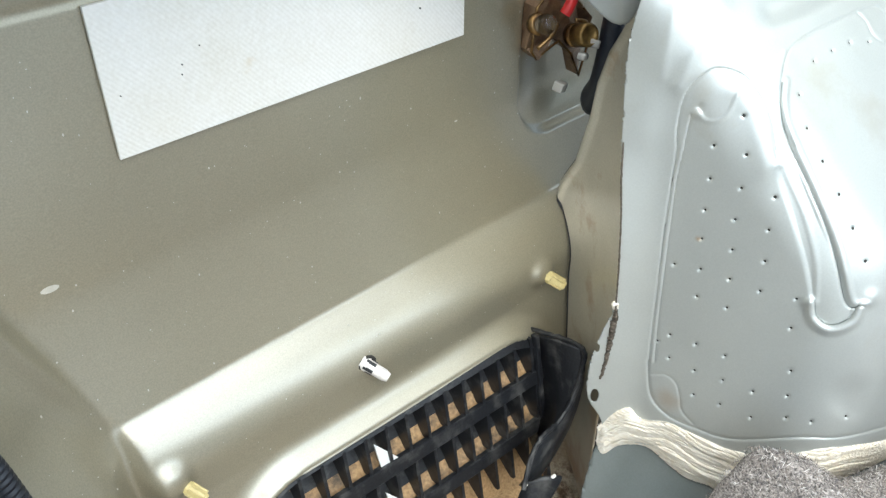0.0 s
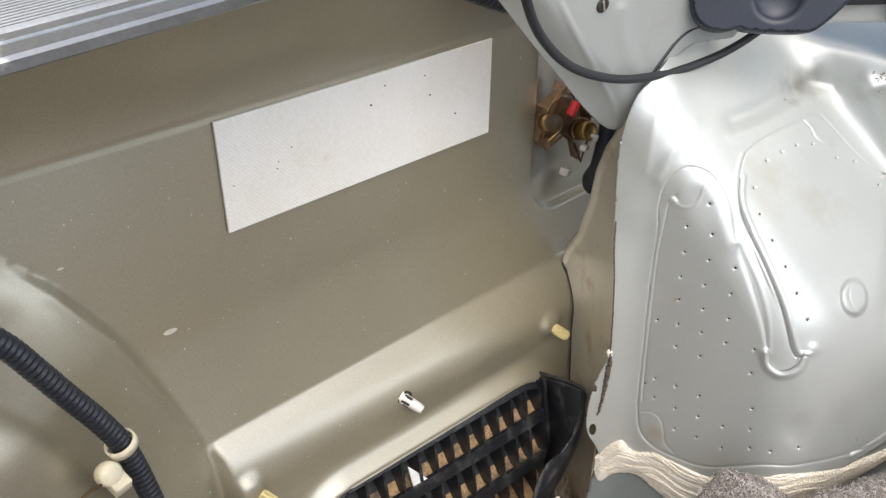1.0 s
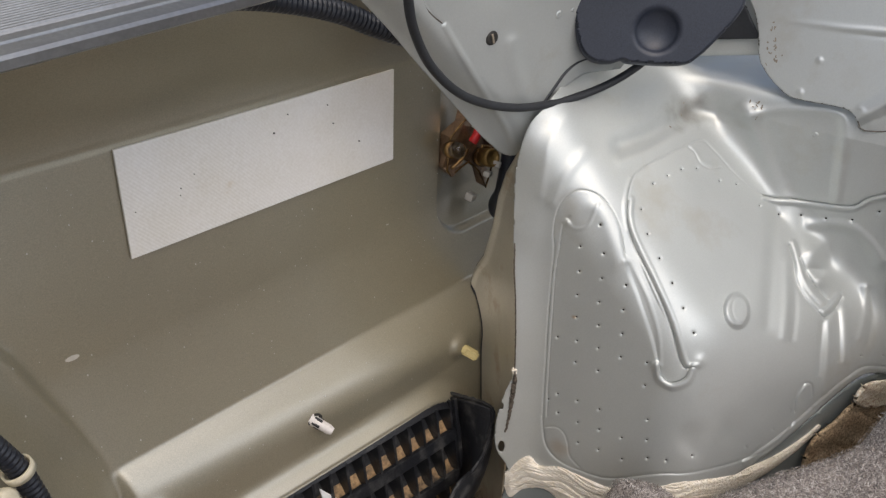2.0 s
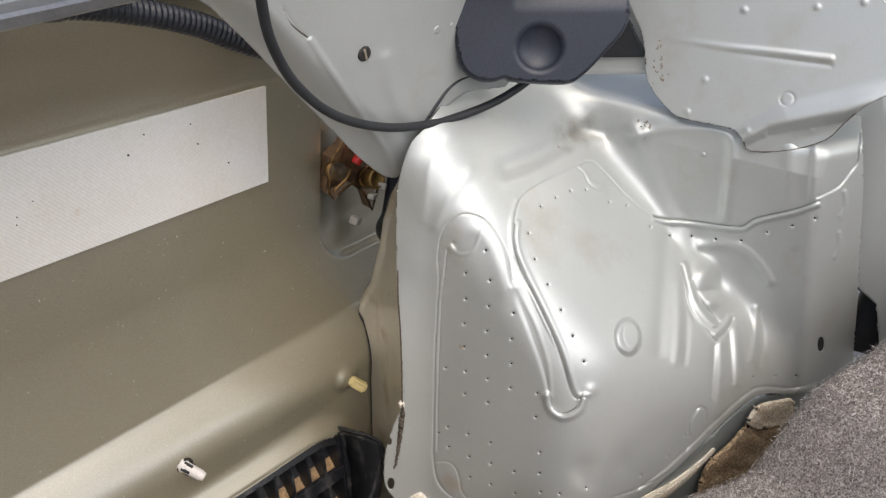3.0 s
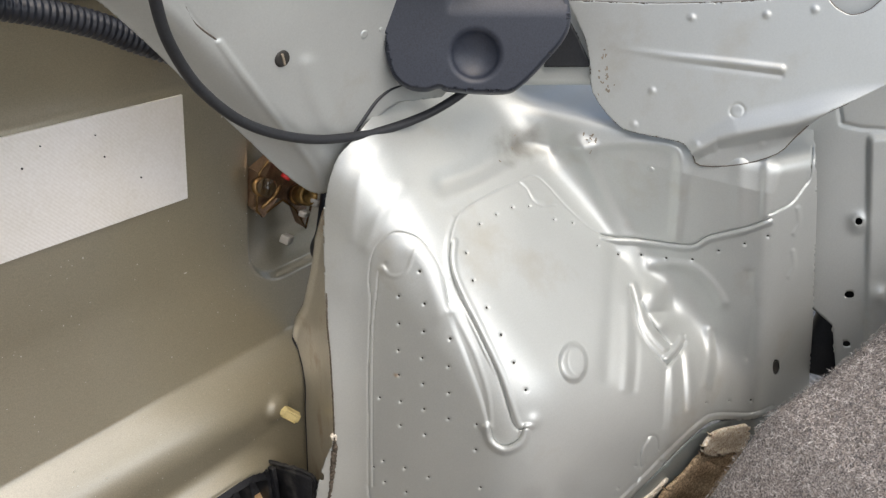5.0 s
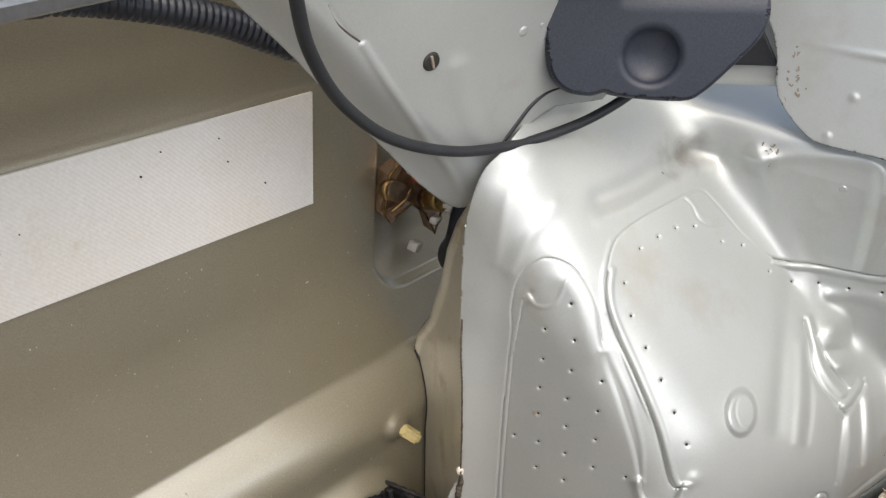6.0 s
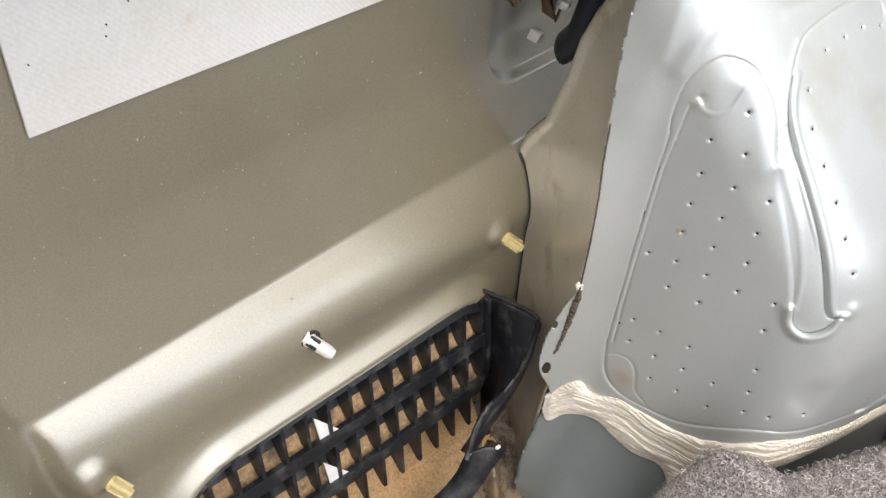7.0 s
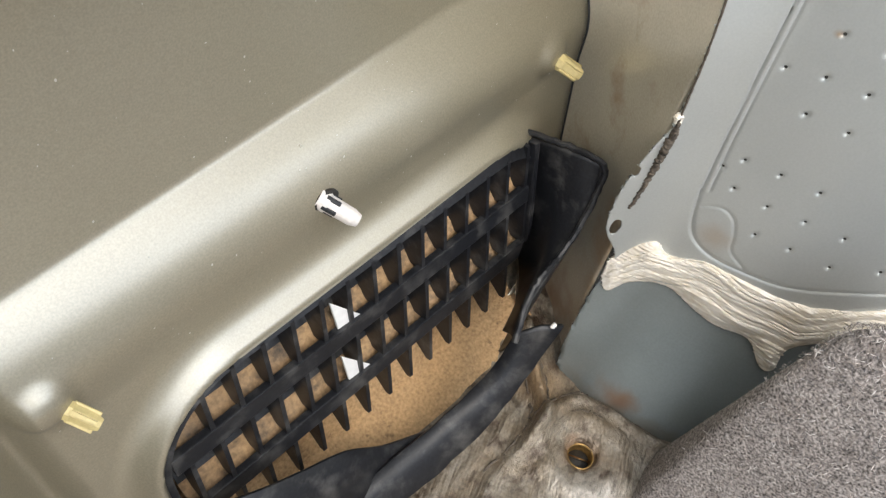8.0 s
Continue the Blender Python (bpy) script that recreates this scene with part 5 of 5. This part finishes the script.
# ---- slate plastic cover ----
COVER_FACE = plane_field((0.452, 0.240, 0.525), (-0.70, -0.62, 0.12))
cover = thing("plastic_cover", "slate-grey moulded plastic cover with a round finger recess", "cover", at=(0.46, 0.25, 0.53))
cover_edge = curve2([(612, -160), (616, -20), (622, 60), (633, 130), (646, 172), (672, 194), (705, 199), (728, 193), (745, 199), (835, 203), (868, 188), (905, 150), (940, 108), (950, 70), (940, 20), (925, -40), (920, -160)], 4)


def cover_relief(u, v):
    e = np.hypot((u - 788) / 44, (v - 137) / 44)
    dish = np.clip(1 - e ** 2, 0, 1)
    r = -0.0075 * dish ** 0.7 - 0.0012 * step(1.12, 0.95, e)
    return r - 0.004 * step(733, 747, u) * step(75, 25, v)


shell = sheet("shell", np.arange(608, 956, 1.8), np.arange(-160, 210, 1.8), pressed(COVER_FACE, 0.0, cover_relief), COVER, cover, outline=lambda u, v: outline_distance(u, v, cover_edge) + 6, thick=0.002)
shell.matrix_parent_inverse = Matrix.Translation(cover.location).inverted()
bm = bmesh.new()
rings = [[], [], [], []]
m = len(cover_edge)
for k, (u, v) in enumerate(cover_edge):
    (a0, b0), (a1, b1) = cover_edge[(k - 1) % m], cover_edge[(k + 1) % m]
    du, dv = a1 - a0, b1 - b0
    ln = math.hypot(du, dv) or 1
    nu, nv = dv / ln, -du / ln
    if float(outline_distance(np.array([u + nu * 4.0]), np.array([v + nv * 4.0]), cover_edge)[0]) > 0:
        nu, nv = -nu, -nv
    for ring, inset, bias in zip(rings, (9, 5, 1, 0), (0.0003, 0.0002, -0.002, -0.035)):
        ring.append(bm.verts.new(on_view(u + nu * inset, v + nv * inset, COVER_FACE, bias)[0]))
for a, b in zip(rings, rings[1:]):
    for k in range(m):
        bm.faces.new((a[k], a[(k + 1) % m], b[(k + 1) % m], b[k]))
rim = part("rim", bm, COVER, cover)
rim.matrix_parent_inverse = Matrix.Translation(cover.location).inverted()
bm = bmesh.new()
axes = Matrix([VIEW_R, VIEW_U, -VIEW_F]).transposed().to_4x4()
box(bm, (0.085, 0.024, 0.02), Matrix.Translation(on_view(688, -30, COVER_FACE, 0.014)[0]) @ axes @ pose(0, 0, 0, 0, 0, 3), 0.006)
tagged(part("trim_corner", bm, WHITE), "pale grey plastic trim corner above the slate cover", "trim")

# ---- bolts, weld marks and sealant ----
p, n = on_view(456, 148, GUSSET)
plug = thing("rubber_plug", "dark slotted round plug in the gusset panel", "plug", at=tuple(p))
bm = bmesh.new()
lathe(bm, [(0.0052, -0.002), (0.0052, 0.0012), (0.0046, 0.0022), (0.0030, 0.0022)], facing(Vector(), n), 24)
part("head", bm, DARK, plug)
bm = bmesh.new()
box(bm, (0.0014, 0.0075, 0.0012), facing(n * 0.0024, n) @ pose(0, 0, 0, 0, 0, 20), 0.0002)
part("slot_bar", bm, SCUFF, plug, "worn grey slot")
for u, v, field, r in ((597, 104, GUSSET, 0.0032), (558, 197, GUSSET, 0.0026), (573, 207, GUSSET, 0.0024), (1090, 326, wheelhouse_field, 0.0026), (625, 95, GUSSET, 0.002)):
    p, n = on_view(u, v, field)
    bm = bmesh.new()
    lathe(bm, [(r * 1.2, -0.001), (r, 0.0006), (r * 0.5, 0.0012), (r * 0.2, 0.0009)], facing(p, n), 16)
    tagged(part("weld_mark", bm, SILVER), "small painted spot-weld mark on the panel", "weld mark", "spot-weld marks")

scuffs = bmesh.new()
rng = random.Random(8)
# the crown marks at (846, 282) add to the painted dark reflection
for u, v, field, bias, n_marks, spread in ((1012, 130, UPPER, 0.0052, 6, 10), (1010, 170, UPPER, 0.0052, 16, 14), (1016, 195, UPPER, 0.0052, 5, 8), (985, 283, wheelhouse_field, 0.0062, 14, 12), (846, 282, wheelhouse_field, 0.0008, 5, 16), (470, 95, GUSSET, 0.0008, 3, 8)):
    for k in range(n_marks):
        p, n = on_view(u + rng.gauss(0, spread * 0.5), v + rng.gauss(0, spread), field, bias)
        w, h = rng.uniform(0.0003, 0.0008), rng.uniform(0.0005, 0.0018)
        bmesh.ops.create_circle(scuffs, cap_ends=True, segments=7, radius=1, matrix=facing(p, n) @ pose(0, 0, 0, 0, 0, rng.uniform(0, 180)) @ Matrix.Diagonal((w, h, 1, 1)))
scuff = tagged(part("scuff_marks", scuffs, SCUFF, smooth=False), "dark scuff marks in the silver paint", "scuff mark", kind="stuff")

# dark sealant on the flange of the wheel house
bm = bmesh.new()
edge = [on_view(u, v, wheelhouse_field, 0.0018)[0] for u, v in ((537, 545), (539, 600), (544, 650), (549, 720), (552, 780), (553, 800), (552, 825), (550, 850), (547, 880), (542, 908))]
rows = spline(edge, 26)
rng = random.Random(4)
fat = []
for k in range(len(rows)):
    s = k / (len(rows) - 1)
    fat.append((0.0006 + 0.0013 * float(step(0.50, 0.60, np.array(s))) * (1 - 0.7 * float(step(0.72, 1.0, np.array(s))))) * (rng.uniform(0.6, 1.35) if s > 0.5 else rng.uniform(0.85, 1.15)))
tube(bm, [q + Vector((rng.uniform(-1, 1), rng.uniform(-1, 1), 0)) * (0.0005 if k > 120 else 0.0001) for k, q in enumerate(rows)], fat, 8)
sealant = part("edge_sealant", bm, BROWN_SEAL, wheel_house, "dark brown crumbling sealant")
bm = bmesh.new()
p, n = on_view(551, 791, wheelhouse_field, 0.0012)
bmesh.ops.create_icosphere(bm, subdivisions=3, radius=0.0034, matrix=facing(p, n) @ Matrix.Diagonal((0.7, 1.2, 0.4, 1)))
for v_ in bm.verts:
    v_.co += Vector((noise.noise(v_.co * 300), noise.noise(v_.co * 310), noise.noise(v_.co * 290))) * 0.0016
part("sealer_blob", bm, SEALER, wheel_house)

# rusty nicks in the paint of the column
nicks = bmesh.new()
for t, z, w, h in ((0.070, 0.262, 0.0007, 0.003), (0.098, 0.244, 0.001, 0.0035), (0.050, 0.240, 0.002, 0.0006), (0.066, 0.285, 0.0006, 0.0008), (0.082, 0.20, 0.0005, 0.0012), (0.03, 0.22, 0.0006, 0.0006)):
    q = Vector(column_place(np.array(t), np.array(z)))
    bmesh.ops.create_circle(nicks, cap_ends=True, segments=8, radius=1, matrix=facing(q + Vector((-0.87, 0.49, 0)) * 0.0005, Vector((-0.87, 0.49, 0))) @ Matrix.Diagonal((w, h, 1, 1)))
nick = part("paint_nicks", nicks, YELLOW, column, "pale nicks in the paint", smooth=False)
nick["kind"] = "stuff"

# dark disc added behind the slot so that it looks shaded
p, n = on_view(1305, 657, wheelhouse_field, -0.006)
bm = bmesh.new()
lathe(bm, [(0.012, -0.002), (0.012, 0.002), (0.009, 0.0025)], facing(p, n), 16)
part("slot_shade_disc", bm, DARK, wheel_house)

# ---- drain, black liner and connector ----
bm = bmesh.new()
lathe(bm, [(0.0095, -0.012), (0.0095, 0.001), (0.0085, 0.002), (0.0078, 0.0), (0.0075, -0.0118), (0.001, -0.0118)], Matrix.Translation((0.325, 0.207, 0.0150)), 24)
drain = thing("drain_ring", "rusty brass-coloured drain ring in the pocket floor", "drain", at=(0, 0, 0))
part("ring", bm, BRASS_DARK, drain)
# a near-black disc stands for the shade inside the drain
bm = bmesh.new()
lathe(bm, [(0.0074, -0.0015), (0.0074, 0.0)], Matrix.Translation((0.325, 0.207, 0.0090)), 24)
part("bore", bm, DARK, drain, "dark disc painted for the shade down the drain")
bm = bmesh.new()
box(bm, (0.0008, 0.015, 0.001), pose(0.325, 0.207, 0.012, 0, 0, 25))
part("wire_pin", bm, GOLD, drain)
bm = bmesh.new()
p, n = on_view(1402, 605, FAR, -0.035)
box(bm, (0.04, 0.075, 0.03), facing(p, n), 0.008)
tagged(part("wheel_liner", bm, RUBBER), "black rubber liner in the gap beside the pillar", "liner")
p, n = on_view(1556, 440, FAR, 0.006)
con = thing("white_connector", "white plastic connector on the far panel", "connector", at=tuple(p))
bm = bmesh.new()
box(bm, (0.012, 0.024, 0.010), facing(Vector(), n), 0.0012)
part("housing", bm, WHITE, con)
bm = bmesh.new()
box(bm, (0.006, 0.010, 0.002), facing(n * 0.0055, n), 0.0004)
part("latch", bm, GREY_PLASTIC, con)

# ---- unseen car shell, added to close the place and shape its light ----
def plain(name, size, at, mat, label, category):
    bm = bmesh.new()
    box(bm, size, pose(*at))
    return tagged(part(name, bm, mat, smooth=False), label, category, kind="structure")


# ground colour raised from asphalt to throw light up into the car
GROUND = material("bounce_ground", (0.42, 0.405, 0.38), 0.9, 0.0, 0.3, 4, 0.4, 60, 0.0, None, 0.003)
LINER = material("headliner", (0.74, 0.73, 0.70), 0.9, 0.0, 0.08, 6, 0.2, 300, 0.0, None, 0.0005)
plain("ground", (60, 60, 0.1), (0, 0, -0.60), GROUND, "unseen ground made pale to bounce light into the pocket", "ground")
plain("floor_luggage", (3.4, 1.0, 0.04), (1.05, -0.75, 0.02), INNER, "unseen grey luggage floor, lightened to bounce light", "floor")
# unseen roof, begun this far forward to shape top light and reflections
plain("ceiling", (2.0, 1.8, 0.03), (1.87, -0.40, 1.15), LINER, "unseen pale roof cut back to shape the light", "ceiling")
plain("wall_opposite", (3.4, 0.05, 0.62), (1.05, -1.26, 0.28), INNER, "unseen grey side wall added across the car", "wall")
plain("wall_front_close", (0.10, 1.65, 0.75), (2.75, -0.42, 0.35), INNER, "unseen grey wall added to close the front", "wall")
plain("pillar_front", (0.08, 0.08, 0.55), (2.70, 0.44, 0.82), LINER, "unseen pale pillar added under the roof", "pillar")
# added out of view to block light from the rear
plain("wall_rear_shade", (0.05, 0.36, 1.15), (-0.31, 0.29, 0.55), INNER, "unseen grey wall added to darken the rear of the body panel", "pillar")
plain("pillar_opposite", (0.08, 0.08, 0.55), (0.10, -1.26, 0.82), LINER, "unseen pale pillar added under the roof", "pillar")
plain("wall_outer_skin", (3.3, 0.012, 0.70), (1.10, 0.455, 0.28), LIFTED_OLIVE, "outer skin of the body side", "wall")
